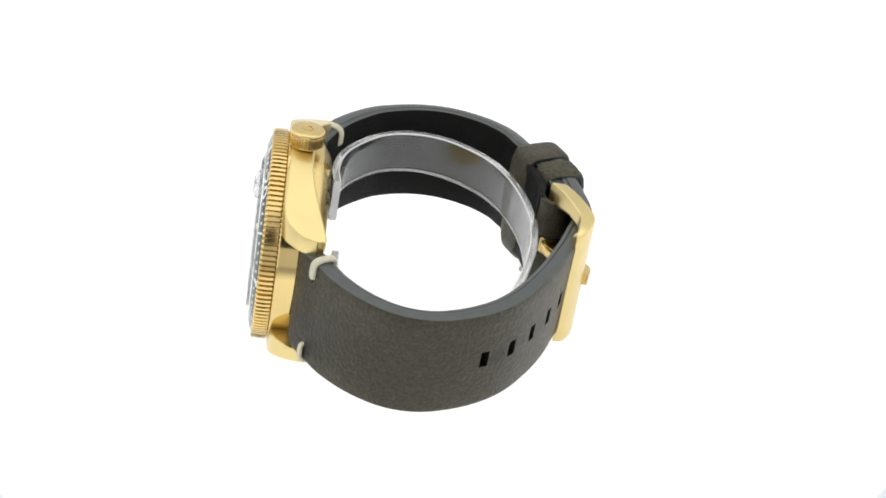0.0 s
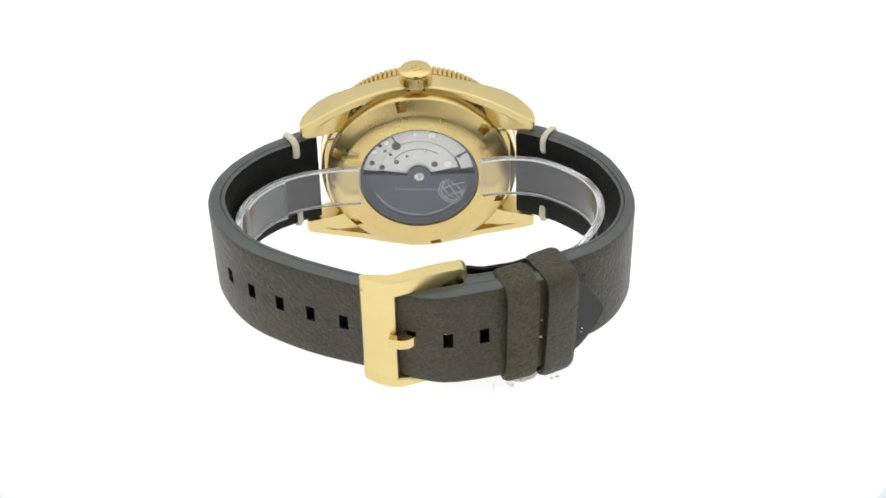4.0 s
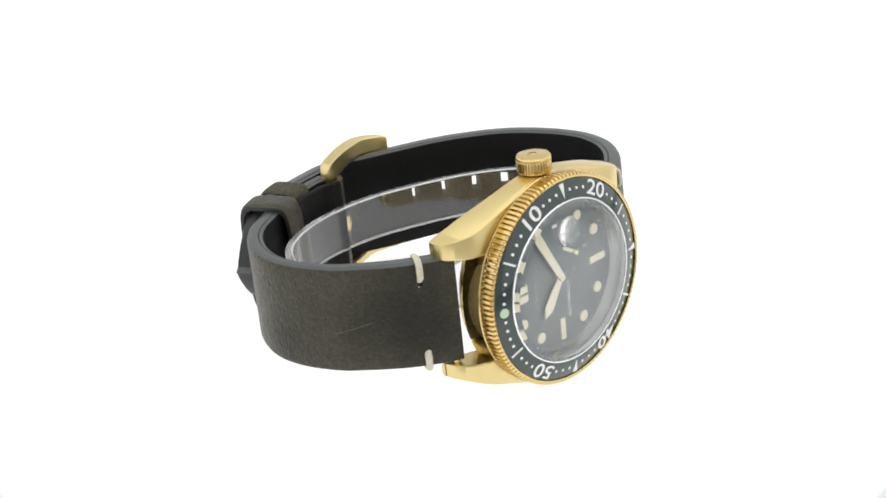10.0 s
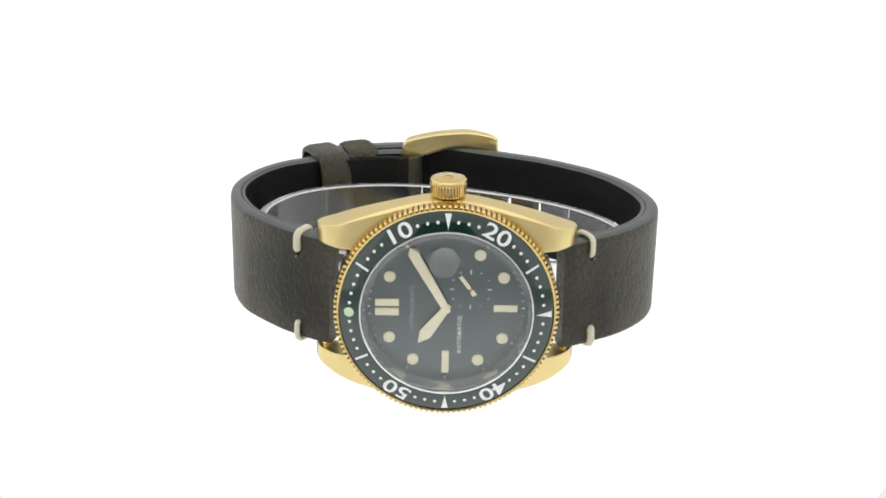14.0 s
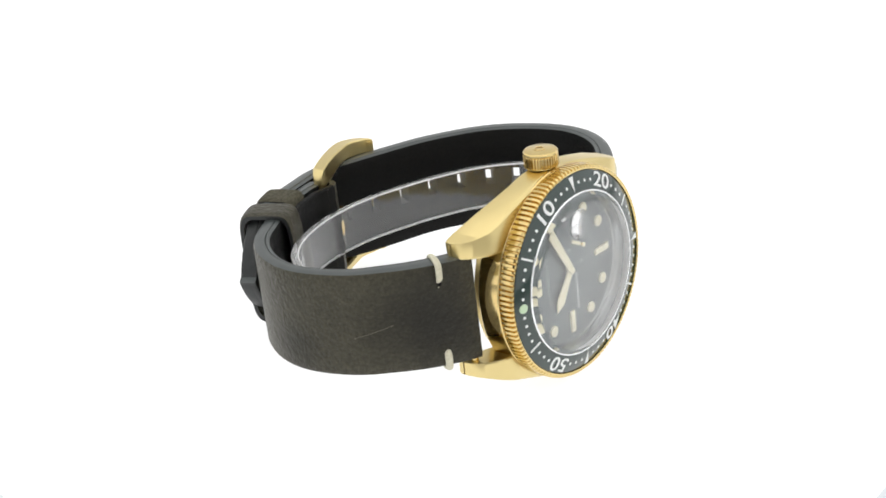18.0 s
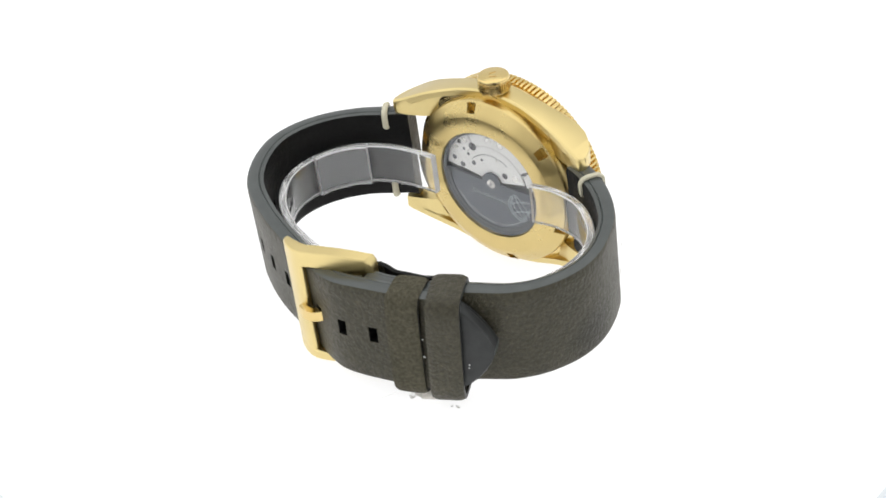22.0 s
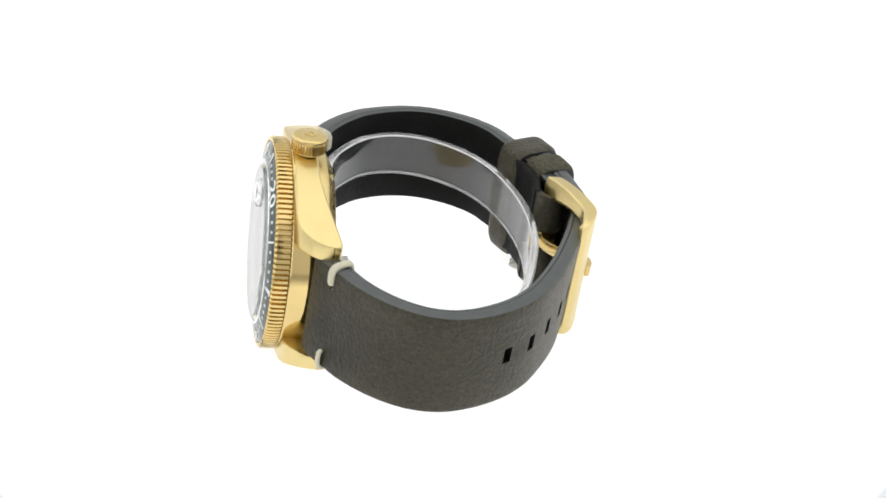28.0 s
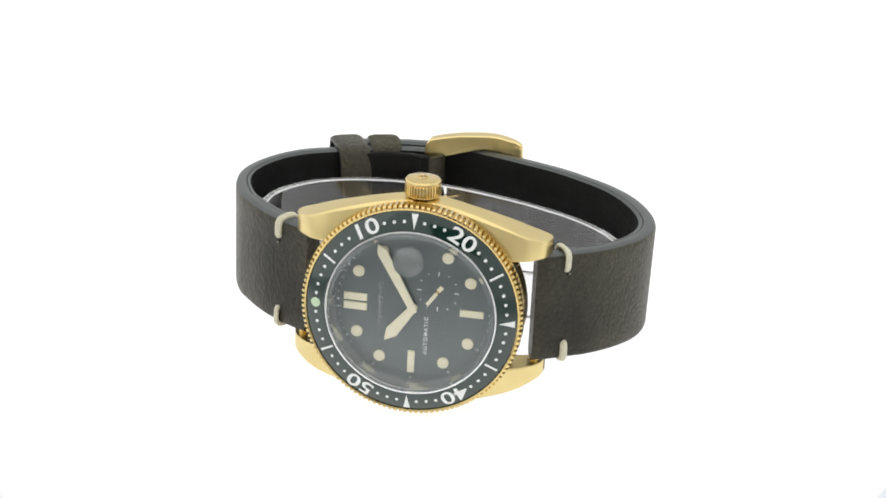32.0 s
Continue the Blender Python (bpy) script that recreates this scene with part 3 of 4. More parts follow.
for u, v, r, mt in ((4.6, 7.6, 0.95, STEEL_DARK), (6.6, 8.6, 0.55, SCREW), (0.4, 10.6, 0.5, SCREW), (-3.0, 10.2, 0.75, SCREW), (4.7, 3.5, 0.55, STEEL_DARK), (-3.4, 2.6, 0.7, STEEL_DARK),
                    (-6.2, 2.6, 0.8, SCREW), (7.8, 2.2, 0.6, STEEL_DARK), (9.3, 6.3, 0.6, SCREW), (8.1, 7.9, 0.5, STEEL_DARK), (5.9, 5.4, 0.35, STEEL_DARK), (7.0, 6.4, 0.3, STEEL_DARK), (-1.6, 6.0, 0.3, SCREW), (2.4, 4.9, 0.3, STEEL_DARK),
                    (9.9, 3.4, 0.55, STEEL_DARK), (-8.6, 4.6, 0.4, STEEL_DARK)):
    flat_back("jewel_hole" if mt is STEEL_DARK else "screw", disc_poly(r, 18, u, v), 10.9, 11.02, mt, plate)
part("movement_ring", lathe([(11.98, -10.4), (11.98, -11.7), (12.69, -11.75), (12.69, -10.4)], 96, None, True), ROTOR, plate)
rotor = part("rotor", prism(arc_poly(0.3, 11.9, 178, 364, 60), -11.15, -11.55), ROTOR, watch, "grey coated half-moon rotor")
part("rotor_hub", prism(disc_poly(2.5, 40), -11.1, -11.6), ROTOR, rotor)
part("rotor_screw", prism(disc_poly(1.05, 28), -11.55, -11.8), SCREW, rotor, "bright slotted screw")
part("screw_slot", prism([(-0.1, -0.6), (0.1, -0.6), (0.1, 0.6), (-0.1, 0.6)], -11.8, -11.82), STEEL_DARK, rotor)
script = [(u + 0.3 * math.sin(u * 6.6 + 1.2), -3.4 + 0.24 * math.sin(u * 6.6) * (1 + 0.5 * math.sin(u * 1.4)) * (2.2 if u > 4.7 else 1.0) + 0.05 * u, -11.6) for u in np.linspace(-3.6, 5.6, 160)]
part("script_bar", tube(script, 0.065, 5), ROTOR_INK, rotor)
GX, GY, GR = -7.4, -3.9, 3.3
for r in (GR, GR - 0.55):
    part("emblem_arc", tube([(GX + r * math.cos(a), GY + r * math.sin(a), -11.58) for a in np.linspace(-1.9, 0.95, 22)], 0.13, 5), ROTOR_INK, rotor)
for bow in (2.0, 0.3, -1.4):
    part("emblem_line", tube([(GX + 0.5 * v * GR + bow * (1 - v * v), GY + v * 0.95 * GR, -11.58) for v in np.linspace(-0.9, 0.95, 14)], 0.11, 5), ROTOR_INK, rotor)
for off in (-1.4, 1.0):
    part("emblem_line", tube([(GX - v * 2.9, GY + off + 0.55 * v * 1.8 + 0.5 * (1 - v * v), -11.58) for v in np.linspace(-0.85, 0.85, 12)], 0.13, 5), ROTOR_INK, rotor)
for a0, a1 in ((200, 222), (226, 262), (270, 300), (304, 335)):
    part("text_bar", prism(arc_poly(10.15, 10.32, a0, a1, 12), -11.54, -11.58), ROTOR_INK, rotor)
part("rotor_weight", prism(arc_poly(10.95, 11.92, 179, 363, 60), -11.5, -11.68), ROTOR_RIM, rotor, "darker outer rim of the rotor")

# spring bars
for sx in (-1, 1):
    part("spring_bar", tube([(sx * 22.9, -11.2, -9.4), (sx * 22.9, 11.2, -9.4)], 0.75, 16), GOLD_POLISH, watch, "gold spring bar between the lugs")


# ------------------------------------------------------------------ strap
HALF = 10.7
HY0, HY1 = -1.6, 1.8
OUT_A = [(-22.4, -7.6), (-25, -8.7), (-29, -11.0), (-33, -13.8), (-37, -17.7), (-40.3, -23), (-42, -30.5), (-41.4, -38.5), (-38.7, -45.6),
         (-34.5, -51.2), (-29, -54.7), (-24, -57.3), (-18, -60.0), (-12, -61.6), (-8.4, -61.9)]
OUT_B = [(22.4, -7.6), (25, -8.5), (28.7, -10.7), (33, -13.6), (37.8, -18.8), (41.1, -24.9), (42.1, -31.5), (40.5, -38.4), (37.4, -44.8),
         (33, -49.4), (27, -53.2), (20, -56.7), (11.4, -60.3), (5, -63.0), (0, -65.3), (-5, -66.6), (-12, -66.0), (-20, -64.3), (-28, -61.4), (-35.6, -58.0)]


def offset_line(p):
    d = np.gradient(p, axis=0)
    d /= np.linalg.norm(d, axis=1)[:, None]
    return np.stack([-d[:, 1], d[:, 0]], 1)


def eased(knots, values):
    """A smooth function through values at knots along the strap."""
    u = np.arange(0.0, 160.0, 0.5)
    v = np.interp(u, knots, values)
    w = np.exp(-0.5 * (np.arange(-12, 13) / 5.0) ** 2)
    v = np.convolve(np.pad(v, 12, "edge"), w / w.sum(), "valid")
    return lambda q: float(np.interp(q, u, v))


def band(ctrl, sign, thick, edge_up, edge_down, lift, holes=(), tip=0.0, step=1.1):
    """A strap bent along ctrl in the x-z plane. thick, edge_up, edge_down, lift: depth, inward lean of either edge and rise along it. holes: places of slots."""
    fine, s = spline(ctrl, 0)
    L = s[-1]
    hole_s = list(holes)
    marks = sorted(set([round(v, 4) for h in hole_s for v in (h - 0.95, h + 0.95)]))
    grid = [v for v in np.arange(0, L, step) if all(abs(v - q) > 0.45 for q in marks) and all(not (h - 0.95 < v < h + 0.95) for h in hole_s)]
    if tip:
        grid = [v for v in grid if v < L - 0.2] + [L - 0.6, L - 0.25, L - 0.05]
    else:
        grid.append(L)
    at = np.array(sorted(grid + marks))
    p = along(fine, s, at)
    nrm = offset_line(p) * sign
    rings = []
    ys_out = [-HALF + 0.9, -7.0, -3.5, HY0, HY1, 5.0, 7.6, HALF - 0.9]
    for (px, pz), (nx, nz), v in zip(p, nrm, at):
        t = thick(v)
        k = 1.0
        if tip and v > L - tip:
            u = (v - (L - tip)) / tip
            k = max(0.03, 1 - u**2.3) ** 0.8
        sec = [(y, 0.0) for y in ys_out] + [(HALF - 0.25, 0.22), (HALF, 0.8), (HALF + 0.05, t / 2), (HALF + 0.02, t * 0.66), (HALF - 0.2, t * 0.7), (HALF - 0.02, t * 0.75), (HALF - 0.25, t - 0.22)] \
            + [(y, t) for y in ys_out[::-1]] + [(-HALF + 0.25, t - 0.22), (-HALF + 0.02, t * 0.75), (-HALF + 0.2, t * 0.7), (-HALF - 0.02, t * 0.66), (-HALF - 0.05, t / 2), (-HALF, 0.8), (-HALF + 0.25, 0.22)]
        up, down, rise = edge_up(v), edge_down(v), lift(v)
        lean = [down + (up - down) * (y / HALF + 1) / 2 for y, d in sec]
        rings.append([(px + nx * (d + o), y * k + rise, pz + nz * (d + o)) for (y, d), o in zip(sec, lean)])
    bm = bmesh.new()
    vs = [[bm.verts.new(q) for q in ring] for ring in rings]
    n = len(rings[0])
    no = len(ys_out)
    i_out, i_in = 3, no + 7 + (no - 1 - 4)
    edge_ids = set(range(no, no + 6)) | set(range(2 * no + 7, 2 * no + 13))
    for r in range(len(vs) - 1):
        mid = (at[r] + at[r + 1]) / 2
        hole = any(abs(mid - h) < 0.94 for h in hole_s)
        first = hole and any(abs(at[r] - (h - 0.95)) < 0.01 for h in hole_s)
        last = hole and any(abs(at[r + 1] - (h + 0.95)) < 0.01 for h in hole_s)
        a, b = vs[r], vs[r + 1]
        for i in range(n):
            j = (i + 1) % n
            if hole and i in (i_out, i_in):
                continue
            f = bm.faces.new((a[i], a[j], b[j], b[i]))
            f.material_index = 3 if tip and at[r] > L - tip + 2.5 else 1 if i in edge_ids else (0 if (i < no - 1 or i in (no - 1, n - 1)) else 2)
        if hole:
            o0, o1, q1, q0 = i_out, i_out + 1, i_in, i_in + 1
            w = [bm.faces.new((a[o0], b[o0], b[q0], a[q0])), bm.faces.new((a[o1], b[o1], b[q1], a[q1]))]
            if first:
                w.append(bm.faces.new((a[o0], a[o1], a[q1], a[q0])))
            if last:
                w.append(bm.faces.new((b[o0], b[o1], b[q1], b[q0])))
            for f in w:
                f.material_index = 2
    for ring in (vs[0][::-1], vs[-1]):
        bm.faces.new(ring).material_index = 1 if tip and ring is vs[-1] else 0
    return bm, fine, s


KNOTS_A = [0, 8, 18, 28, 38, 48, 58, 68, 80, 90, 96]
UP_A = eased(KNOTS_A, [0.5, 0.46, 0.83, 0.03, -1.79, -1.91, -1.04, -0.93, -0.57, -0.3, -0.1])
DOWN_A = eased(KNOTS_A, [0.1, 0.29, 1.04, 0.14, -1.31, -1.55, -1.15, -1.5, -1.1, -0.4, -0.1])
LIFT_A = eased(KNOTS_A, [0.43, 0.7, 0.9, 0.75, 0.67, 0.79, 1.1, 1.14, 1.12, 1.0, 1.0])
THICK_A = eased(KNOTS_A, [4.4, 4.2, 3.85, 3.3, 3.1, 3.3, 3.7, 3.75, 3.7, 3.6, 3.6])
KNOTS_B = [0, 8, 18, 28, 38, 48, 58, 68, 80, 90, 99, 110, 140]
UP_B = eased(KNOTS_B, [0.1, 0.65, 0.16, -0.32, -0.69, -0.2, -0.68, -1.17, -1.41, -0.7, 0.8, 1.2, 0.0])
DOWN_B = eased(KNOTS_B, [-0.3, 0.02, -0.12, -0.17, -0.1, 0.4, -0.42, -1.13, -0.78, -0.67, -0.4, -0.1, 0.0])
LIFT_B = eased(KNOTS_B, [0.4, 0.4, 0.4, 0.27, 0.35, 0.61, 0.96, 1.2, 1.1, 1.25, 1.5, 1.7, 1.1])
THICK_B = eased(KNOTS_B, [4.2, 3.8, 3.55, 3.68, 3.75, 3.9, 3.78, 3.75, 3.8, 3.9, 3.95, 3.7, 3.0])

bm_a, line_a, s_a = band(OUT_A, 1, THICK_A, UP_A, DOWN_A, LIFT_A)
strap_a = part("short_strap", bm_a, [HIDE, HIDE_EDGE, HIDE_LINING], watch, "olive brown leather strap half carrying the buckle", 40)
fine_b, along_b = spline(OUT_B, 0)
FIRST = float(along_b[min((i for i in range(len(along_b)) if along_b[i] > 30 and along_b[i] < 60), key=lambda i: abs(fine_b[i, 1] + 43.0))])
bm_b, line_b, s_b = band(OUT_B, -1, THICK_B, UP_B, DOWN_B, LIFT_B, [FIRST + 0.9 + 7.08 * k for k in range(9)], 12.5)
strap_b = part("long_strap", bm_b, [HIDE, HIDE_EDGE, HIDE_LINING, HIDE_TIP], watch, "olive brown leather strap half with nine square holes", 40)

# turned-back end of the short strap round the buckle bar
flap = [(-8.4, -61.9), (-6.6, -61.2), (-6.0, -59.8), (-6.5, -58.0), (-7.9, -57.2), (-9.6, -57.1)]
c, s_ = spline(flap, 0)
q = along(c, s_, np.linspace(0, s_[-1], 26))
nn = offset_line(q) * 1.0
for y0, y1 in ((-9.5, -0.9), (3.3, 11.3)):
    part("strap_fold", loft([[(px, y0, pz), (px, y1, pz), (px - nx * 1.2, y1, pz - nz * 1.2), (px - nx * 1.2, y0, pz - nz * 1.2)] for (px, pz), (nx, nz) in zip(q, nn)]),
         HIDE, strap_a, "olive leather turned back round the buckle bar")


def on_strap(line, s, sign, x, d):
    """A point of the strap at x on its outer face (front half), d deep."""
    k = min((i for i in range(len(s)) if s[i] < 40), key=lambda i: abs(line[i, 0] - x))
    n = offset_line(line[max(0, k - 3):k + 4])[3 if k >= 3 else k] * sign
    return line[k, 0] + n[0] * d, line[k, 1] + n[1] * d


for line, s, sign, x in ((line_a, s_a, 1, -28.7), (line_b, s_b, -1, 28.0)):
    owner = strap_a if sign > 0 else strap_b
    for sy in (1, -1):
        lean = {(1, 1): UP_A, (1, -1): DOWN_A, (-1, 1): UP_B, (-1, -1): DOWN_B}[sign, sy](7.5)
        pts = []
        for y, d in ((7.5, 0.5), (7.55, 0.0), (7.8, -0.28), (8.6, -0.35), (10.2, -0.3), (11.0, 0.5), (11.15, 2.0), (11.0, 3.5), (10.2, 4.25), (8.8, 4.3), (7.6, 4.2), (7.2, 3.4)):
            px, pz = on_strap(line, s, sign, x, d + lean)
            pts.append((px, sy * y + 0.5, pz))
        c, s3 = spline(pts, 0)
        px, pz = on_strap(line, s, sign, x, lean)
        part("stitch_hole", tube([(px - sign * 0.05, sy * 6.85, pz + 0.02), (px, sy * 7.5, pz)], 0.32, 8, 0.5), HIDE_LINING, owner)
        for k in range(3):
            part("thread_fluff", tube([(px + 0.5 * (k - 1), sy * (6.6 + 0.25 * k), pz - 0.02 * k), (px + 0.5 * (k - 1) + 0.18, sy * (6.75 + 0.25 * k), pz + 0.02)], 0.1, 5), THREAD, owner)
        part("stitch", tube(along(c, s3, np.linspace(0, s3[-1], 40)), 0.74, 8, 0.7), THREAD, owner, "single thick cream stitch over the strap edge")


# keepers: loops round both layers
def keeper(x0, x1, up, down, thick=1.15, slack=0.1, inside=True, sag=0.0, skew=0.0):
    """A soft leather loop square to the strap from x0 to x1 round strap and tail; up, down: its reach over the strap's edges."""
    bm = bmesh.new()
    rows, N = [], 44

    def outer(line, x):
        k = min((i for i in range(len(line)) if line[i, 1] < -48 and (line is line_a or i > len(line) * 0.6)), key=lambda i: abs(line[i, 0] - x))
        return Vector((line[k, 0], line[k, 1]))

    mid = (x0 + x1) / 2
    base = outer(line_a, mid)
    tang = (outer(line_a, x1) - outer(line_a, x0)).normalized()
    norm = Vector((tang.y, -tang.x))
    if norm.y > 0:
        norm = -norm
    half = abs(x1 - x0) / 2
    tail = max((outer(line_b, mid + q) - base).dot(norm) for q in (-2, -1, 0, 1, 2, 3, 4))
    reach, back = tail + slack + 0.1, (-3.85 if inside else -2.6)
    for v in np.linspace(-half, half, 9):
        u = abs(v / half)
        w = thick - 0.4 * u**6
        yc, yh, dc, dh = (up - down) / 2, (up + down) / 2, (reach + back) / 2, (reach - back) / 2
        ring_o, ring_i = [], []
        for k in range(N):
            a = 2 * math.pi * k / N
            cy, cz = math.cos(a), math.sin(a)
            ey, ez = math.copysign(abs(cy) ** 0.34, cy), math.copysign(abs(cz) ** 0.34, cz)
            droop = -sag * max(0.0, -ey) * max(0.0, 1 - abs(cz))
            for ring, g in ((ring_i, 0.0), (ring_o, w)):
                q = base + tang * (v - skew * (0.5 - 0.5 * ey)) + norm * (dc + (dh + g) * ez)
                ring.append((q.x, yc + (yh + g) * ey + droop, q.y))
        rows.append(([bm.verts.new(q) for q in ring_o], [bm.verts.new(q) for q in ring_i]))
    for (o0, i0), (o1, i1) in zip(rows, rows[1:]):
        for k in range(N):
            j = (k + 1) % N
            bm.faces.new((o0[k], o0[j], o1[j], o1[k]))
            bm.faces.new((i0[j], i0[k], i1[k], i1[j]))
    for o, i in (rows[0], rows[-1]):
        for k in range(N):
            j = (k + 1) % N
            f = bm.faces.new((o[k], o[j], i[j], i[k]))
            f.material_index = 1
    return bm


part("keeper", keeper(-14.7, -21.3, 11.9, 9.9, 1.05, 0.0, False, 0.0, 0.6), [HIDE_LOOP, HIDE_TIP], watch, "fixed olive leather keeper loop", 60)
part("keeper", keeper(-21.5, -28.1, 11.9, 10.3, 1.15, 0.2, True, 0.5, 1.2), [HIDE, HIDE_TIP], watch, "loose olive leather keeper loop", 60)
flap_rows = []
for x in np.linspace(-21.6, -7.6, 13):
    z = float(np.interp(x, [-24, -18, -12, -9.5, -7.6], [-53.65, -56.35, -57.6, -57.05, -56.95]))
    flap_rows.append([(x, y, zz) for y, zz in ((-9.6, z), (-9.6, z + 0.9), (-9.3, z + 1.2), (11.2, z + 1.2), (11.5, z + 0.9), (11.5, z))])
part("lining_flap", loft(flap_rows), HIDE_LINING, strap_a, "black lining flap over the turned-back end")

# ------------------------------------------------------------------ buckle
def eased_edges(bm, offset, steps=2, angle=28):
    """Rounds the sharp edges of a mesh."""
    bmesh.ops.recalc_face_normals(bm, faces=bm.faces)
    sharp = [e for e in bm.edges if len(e.link_faces) == 2 and e.calc_face_angle(0) > radians(angle)]
    bmesh.ops.bevel(bm, geom=sharp, offset=offset, segments=steps, profile=0.6, affect="EDGES", clamp_overlap=True)
    return bm


def arm_top(x):
    return float(np.interp(x, [-9.1, -8.9, -8.5, -7.9, -5, -2, 1, 4, 7, 9.5, 11.3], [-0.5, 0.0, 0.45, 0.75, 1.0, 1.15, 1.15, 1.1, 0.95, 0.8, 0.6]))


PLATE = ((11.6, -61.5), (11.35, -62.6), (10.0, -63.7), (8.2, -64.7), (6.6, -65.3), (5.1, -65.5), (4.6, -65.1), (4.75, -63.9), (8.0, -62.9), (11.0, -60.9))
plate_rows = []
for v in (0.0, 0.03, 0.25, 0.5, 0.75, 0.97, 1.0):
    squeeze = 0.25 if v in (0.0, 1.0) else 0.0
    row = []
    for x, z in PLATE:
        y_low, y_high = -11.1, 12.8 + 1.7 * arm_top(x)
        row.append((x + squeeze * (8.0 - x) * 0.12, y_low + (y_high - y_low) * v, z + squeeze * 0.5))
    plate_rows.append(row)
buckle = part("buckle", eased_edges(loft(plate_rows), 0.3), GOLD, watch, "satin gold pin buckle", 40)
for sy in (1, -1):
    rings = []
    for x, z0 in ((11.45, -62.3), (11.2, -62.75), (10, -63.76), (8.2, -64.76), (6.6, -65.34), (5.1, -65.52), (4, -65.4), (2.5, -65.0), (1, -64.5), (-0.5, -63.95), (-2, -63.4), (-3.5, -62.8), (-5, -62.2), (-6.5, -61.6), (-7.9, -60.9), (-8.7, -60.4), (-9.1, -59.9)):
        top = arm_top(x)
        drop = float(np.interp(x, [1.0, 6.0], [0.0, 0.7]))
        low = float(np.interp(x, [-8, -4, 0, 3], [1.7, 1.3, 0.5, 0.0])) if sy > 0 else 0.0
        inset = float(np.interp(x, [10.9, 11.45], [0.0, 0.35]))
        z1, q = z0 + float(np.interp(x, [-9.1, -8.7, -7.9, 2.5, 8.2, 11.2, 11.45], [1.5, 2.5, 3.0, 3.3, 2.7, 1.6, 0.9])), (top * 1.7 if sy > 0 else top * 0.3 - 0.5) - inset
        rings.append([(x, 0.95 + sy * yy, zz) for yy, zz in ((10.6 + 0.3 * q - drop - low, z0 + 0.3), (10.9 + 0.3 * q - drop - low, z0), (12.25 + q, z0 + 0.04), (12.48 + q, z0 + 0.3),
                                                            (12.5 + q, z1 - 0.3), (12.25 + q, z1 - 0.03), (11.0 + 0.5 * q - drop - low, z1), (10.6 + 0.4 * q - drop - low, z1 - 0.4))])
    part("arm", loft(rings), GOLD, buckle, "", 32)
part("hinge_bar", tube([(-7.4, -10.6, -59.3), (-7.4, 12.6, -59.3)], 0.9, 16), GOLD_POLISH, buckle)
pin = [(-8.8, -58.8), (-7.4, -58.1), (-5.0, -58.5), (-2.4, -60.0), (-0.2, -62.2), (1.0, -64.4), (1.9, -65.6), (3.1, -66.3), (4.7, -66.25), (6.1, -65.75)]
c, s_ = spline(pin, 0)
q = along(c, s_, np.linspace(0, s_[-1], 40))
nn = offset_line(q)
part("pin", loft([[(px - nx * 0.7, 0.0, pz - nz * 0.7), (px - nx * 0.7, 2.2, pz - nz * 0.7), (px + nx * 0.5, 2.4, pz + nz * 0.5), (px + nx * 0.7, 2.0, pz + nz * 0.7), (px + nx * 0.7, 0.2, pz + nz * 0.7), (px + nx * 0.5, -0.2, pz + nz * 0.5)]
                  for (px, pz), (nx, nz) in zip(q, nn)]), GOLD_POLISH, buckle, "gold buckle pin")
part("pin_collar", loft([[(x, y, z) for y, z in ((-0.5, z0), (-0.3, z0 + 0.3), (2.8, z0 + 0.3), (3.0, z0), (3.0, z0 - 2.2), (-0.5, z0 - 2.2))]
                         for x, z0 in ((-9.3, -58.4), (-9.0, -57.7), (-7.2, -57.45), (-5.6, -57.6), (-5.0, -58.2), (-4.8, -58.8))]), GOLD_POLISH, buckle, "gold collar of the pin")
script = []
for v in np.linspace(-6, 5, 90):
    u = 8.2 + 0.3 * math.sin(v * 4.3) + 0.22 * math.sin(v * 2.1 + 1)
    script.append((u, v, float(np.interp(u, [5.1, 8.2, 11.2], [-65.4, -64.6, -62.6])) + 0.05))
part("script_bar", tube(script, 0.09, 5), GOLD_POLISH, buckle, "faint engraved script line")

# pale flecks of dust caught on the leather and in the keepers
for owner, fx, fy, fz, fr in ((strap_a, -40.9, -2.3, -43.5, 0.16), (strap_b, 27.5, -6.4, -53.0, 0.17), (strap_b, -23.0, -0.6, -63.9, 0.2), (strap_b, -23.1, 3.6, -63.8, 0.14), (strap_b, -31.2, -1.5, -60.6, 0.13), (strap_b, -31.1, -2.3, -60.7, 0.1)):
    part("dust_fleck", tube([(fx - fr, fy, fz - 0.02), (fx, fy + fr, fz - 0.12), (fx + fr, fy + 0.4 * fr, fz)], fr * 0.7, 5), WHITE_INK, owner)

# a light scratch across the short strap
c, s_ = spline([(-36.4, -16.6), (-38.6, -19.8), (-40.4, -23.5)], 0)
q = along(c, s_, np.linspace(0, s_[-1], 8))
part("scratch", tube([(px - 0.02, 0.9 - 2.6 * k / 7, pz) for k, (px, pz) in enumerate(q)], 0.035, 5), SCUFF, strap_a, "fine pale scratch")

# ------------------------------------------------------------------ clear ring that holds the watch open, and putty
ring_thing = new("display_ring")
ring_thing.empty_display_size = 0.04
tagged(ring_thing, "clear acrylic open display ring inside the watch strap", "display ring")
RING = [(-13.2, -14.2), (-19, -13.8), (-25.5, -15.3), (-31.2, -19.2), (-35.5, -24.2), (-37.5, -30.5), (-36.6, -38.0), (-32.0, -45.8), (-25.5, -51.0), (-17, -54.4), (-8, -56.0), (1, -55.8), (10, -53.9),
        (18, -51.4), (26, -47.6), (32.2, -42.6), (36.6, -36.0), (37.6, -29.5), (35.6, -23.0), (31, -18.0), (25, -15.2), (18.5, -14.2), (12.4, -14.3)]


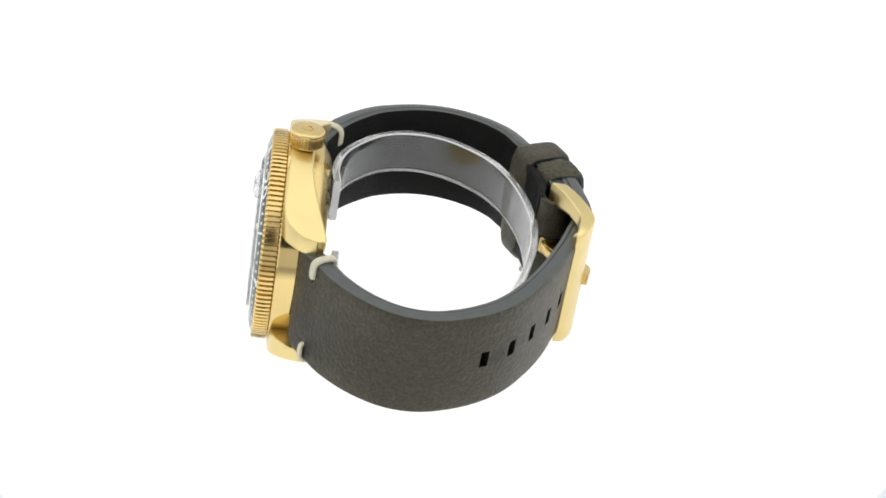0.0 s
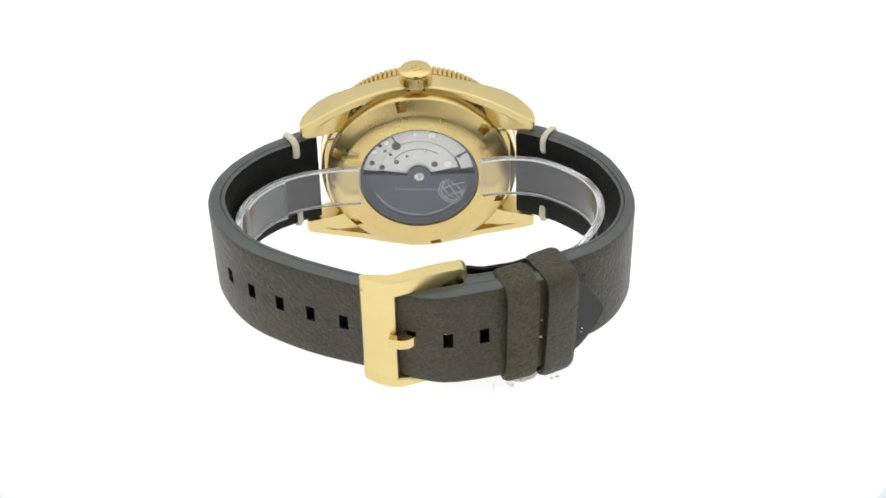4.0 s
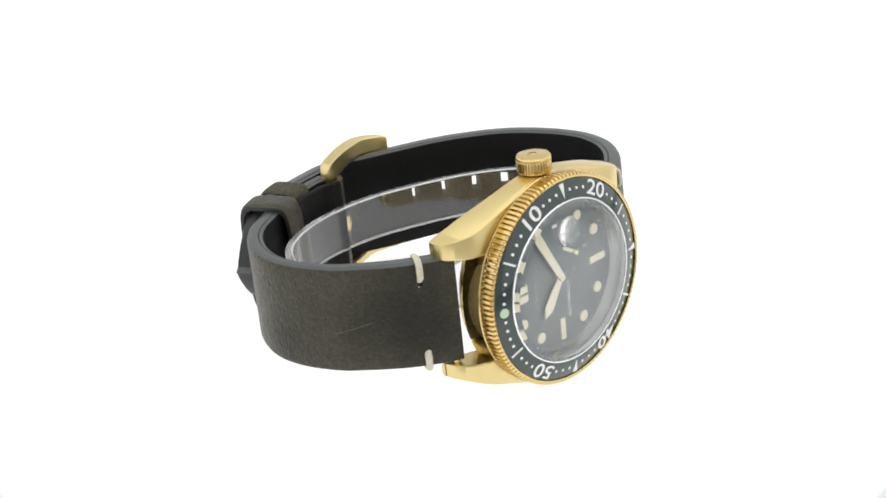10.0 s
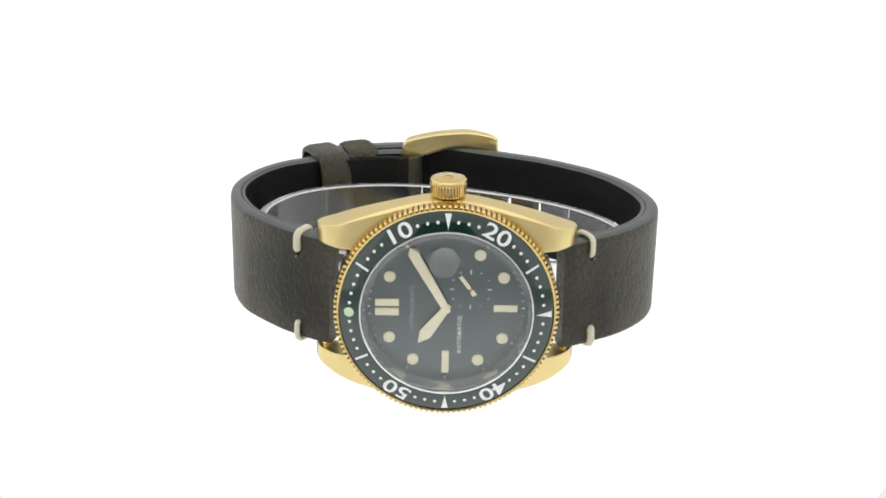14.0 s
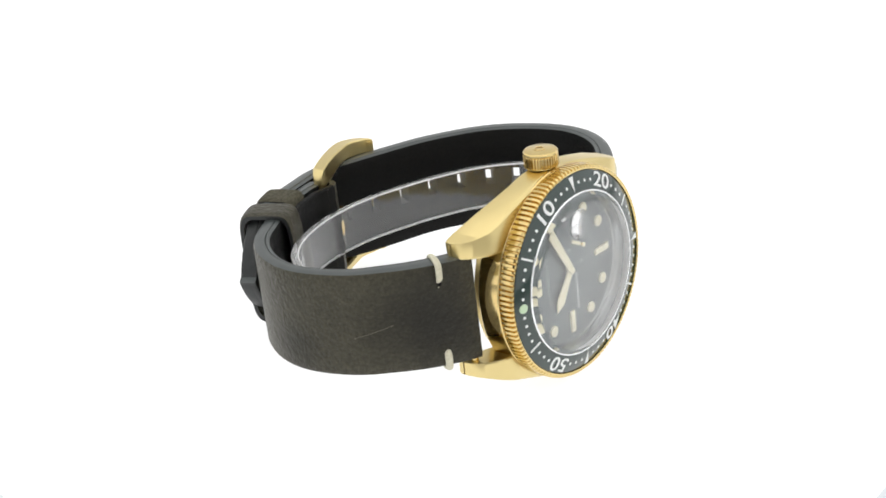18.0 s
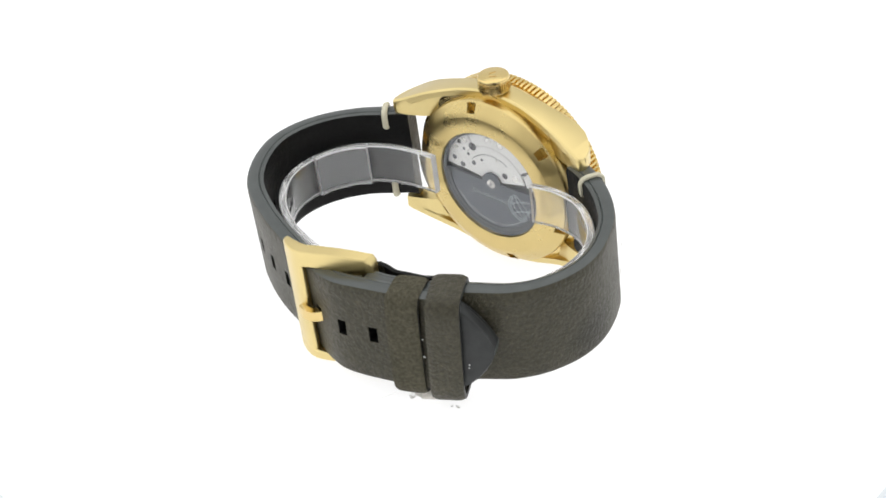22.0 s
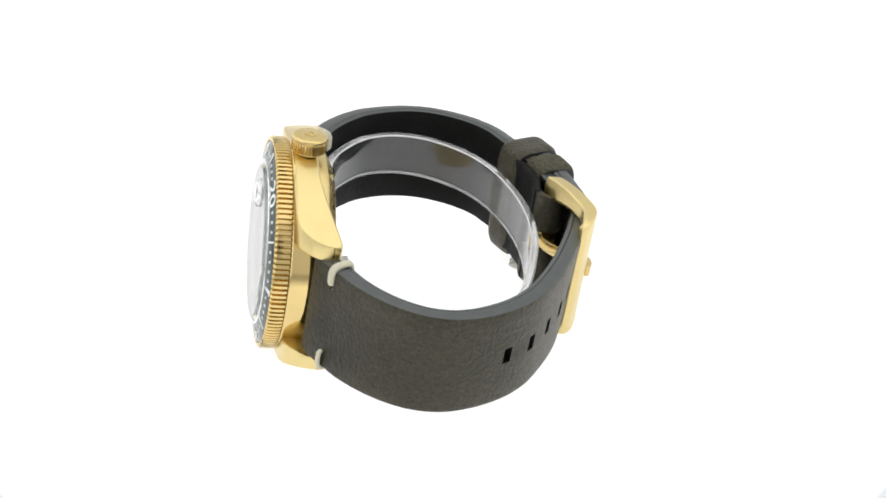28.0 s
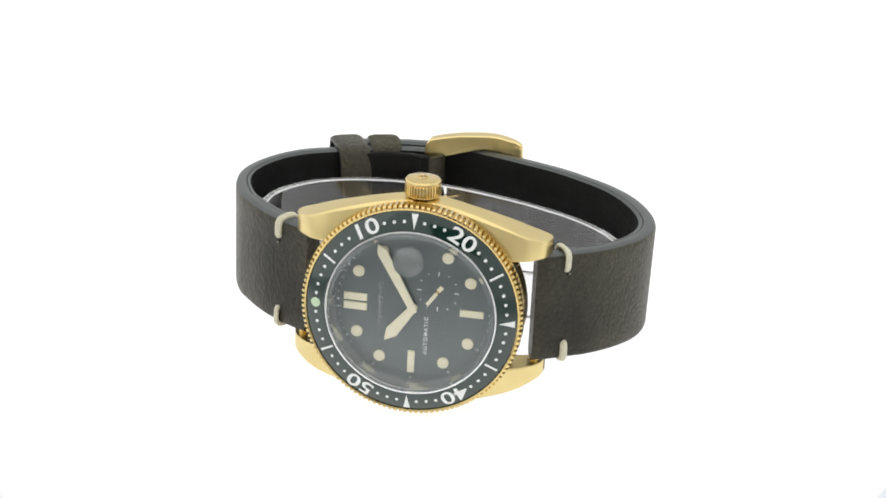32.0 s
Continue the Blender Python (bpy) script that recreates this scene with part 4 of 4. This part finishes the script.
def ribbon(pts, n, t0, t1, lo, hi, ends=1):
    c, s = spline(pts, 0)
    q = along(c, s, np.linspace(0, s[-1], n))
    nn = offset_line(q)
    rings = []
    for (px, pz), (nx, nz) in zip(q, nn):
        y = 0.85 - 0.042 * px
        sec = [(t0, lo + 0.25), (t0 + 0.25, lo), (t1 - 0.25, lo), (t1, lo + 0.25), (t1, hi - 0.25), (t1 - 0.25, hi), (t0 + 0.25, hi), (t0, hi - 0.25)]
        rings.append([(px + nx * d, y + v, pz + nz * d) for d, v in sec])
    bm = loft(rings)
    bm.faces.ensure_lookup_table()
    for k, f in enumerate(bm.faces):
        f.material_index = (ends if k >= 8 * (n - 1) else 2 if k % 8 in (1, 5) else 1 if k % 8 in (0, 2, 4, 6) else 0)
    return bm


ring_band = part("band", ribbon(RING, 140, -0.1, 1.45, -4.6, 4.8), [ACRYLIC, ACRYLIC_CUT, ACRYLIC_EDGE], ring_thing, "bent clear acrylic band")
ring_band.visible_shadow = False
joint = part("joint", ribbon([(36.2, -27.0), (34.9, -23.8), (31.8, -20.0), (28.5, -17.9)], 16, -0.25, 1.35, -4.5, 5.3, 1), [ACRYLIC, ACRYLIC_CUT, ACRYLIC_EDGE], ring_thing, "short thicker clear overlap")
joint.visible_shadow = False

def blob(cx, cy, a, b, h, turn, seed):
    """A pressed lump of putty on the table."""
    rnd = random.Random(seed)
    wob = [1 + rnd.uniform(-0.12, 0.12) for _ in range(24)]
    rings = []
    for k, z in ((0.85, 0.02), (1.0, 0.25), (0.97, 0.55), (0.8, 0.85), (0.45, 1.0)):
        ring = []
        for q in range(24):
            p = 2 * math.pi * q / 24
            u, v = a * k * wob[q] * math.cos(p), b * k * wob[q] * math.sin(p)
            ring.append((cx + u * math.cos(turn) - v * math.sin(turn), cy + u * math.sin(turn) + v * math.cos(turn), h * z))
        rings.append(ring)
    return loft(rings)


putty_thing = tagged(new("putty_pad", finish("putty_pad", blob(28.4, 3.0, 3.5, 2.3, 1.9, math.radians(-63), 4), PUTTY)), "small pad of clear putty pressed under the strap", "putty")
PUTTY_THIN = clear("thin clear putty", 1.36, (0.97, 0.97, 0.96), 0.3)
smear = new("putty_smear")
smear.empty_display_size = 0.01
tagged(smear, "thin smear and crumbs of clear putty on the turntable", "putty")
curl = [(27.5, -3.9), (28.6, -4.5), (29.9, -5.7), (31.1, -7.7)]
c, s_ = spline(curl, 0)
part("thread", tube([(px, py, 0.12) for px, py in along(c, s_, np.linspace(0, s_[-1], 14))], 0.2, 6, 0.6), PUTTY_THIN, smear, at=Matrix())
for k, (px, py, pr) in enumerate(((29.3, -1.0, 1.1), (32.4, 8.2, 0.5), (29.3, 5.6, 0.8), (32.3, 7.0, 0.35))):
    part("crumb", blob(px, py, pr, pr * 0.6, 0.3, k * 0.9, k), PUTTY_THIN, smear, at=Matrix())


# ------------------------------------------------------------------ what moves
def seconds_angle(t):
    return 131 - 6 * (t - 13) if t <= 13.85 else 131 - 5.1 + 6 * (t - 13.85)


def motions():
    turn = [(t, pose(0, 0, 0, 0, 0, a)) for t, a in TURN]
    walk(turntable, [(t, pose(0.0017, 0, 0, 0, 0, a)) for t, a in TURN])
    for thing in (watch, ring_thing):
        walk(thing, turn)
    for thing in (putty_thing, smear):
        walk(thing, turn)
    at = LIE @ Matrix.Translation((SUB[0] * MM, SUB[1] * MM, FACE * MM))
    walk(seconds_hand, [(t, at @ pose(0, 0, 0, 0, 0, seconds_angle(t))) for t in (0, 4, 8, 12, 13, 13.85, 14.7, 18, 22, 26, 30, 32)])


motions()
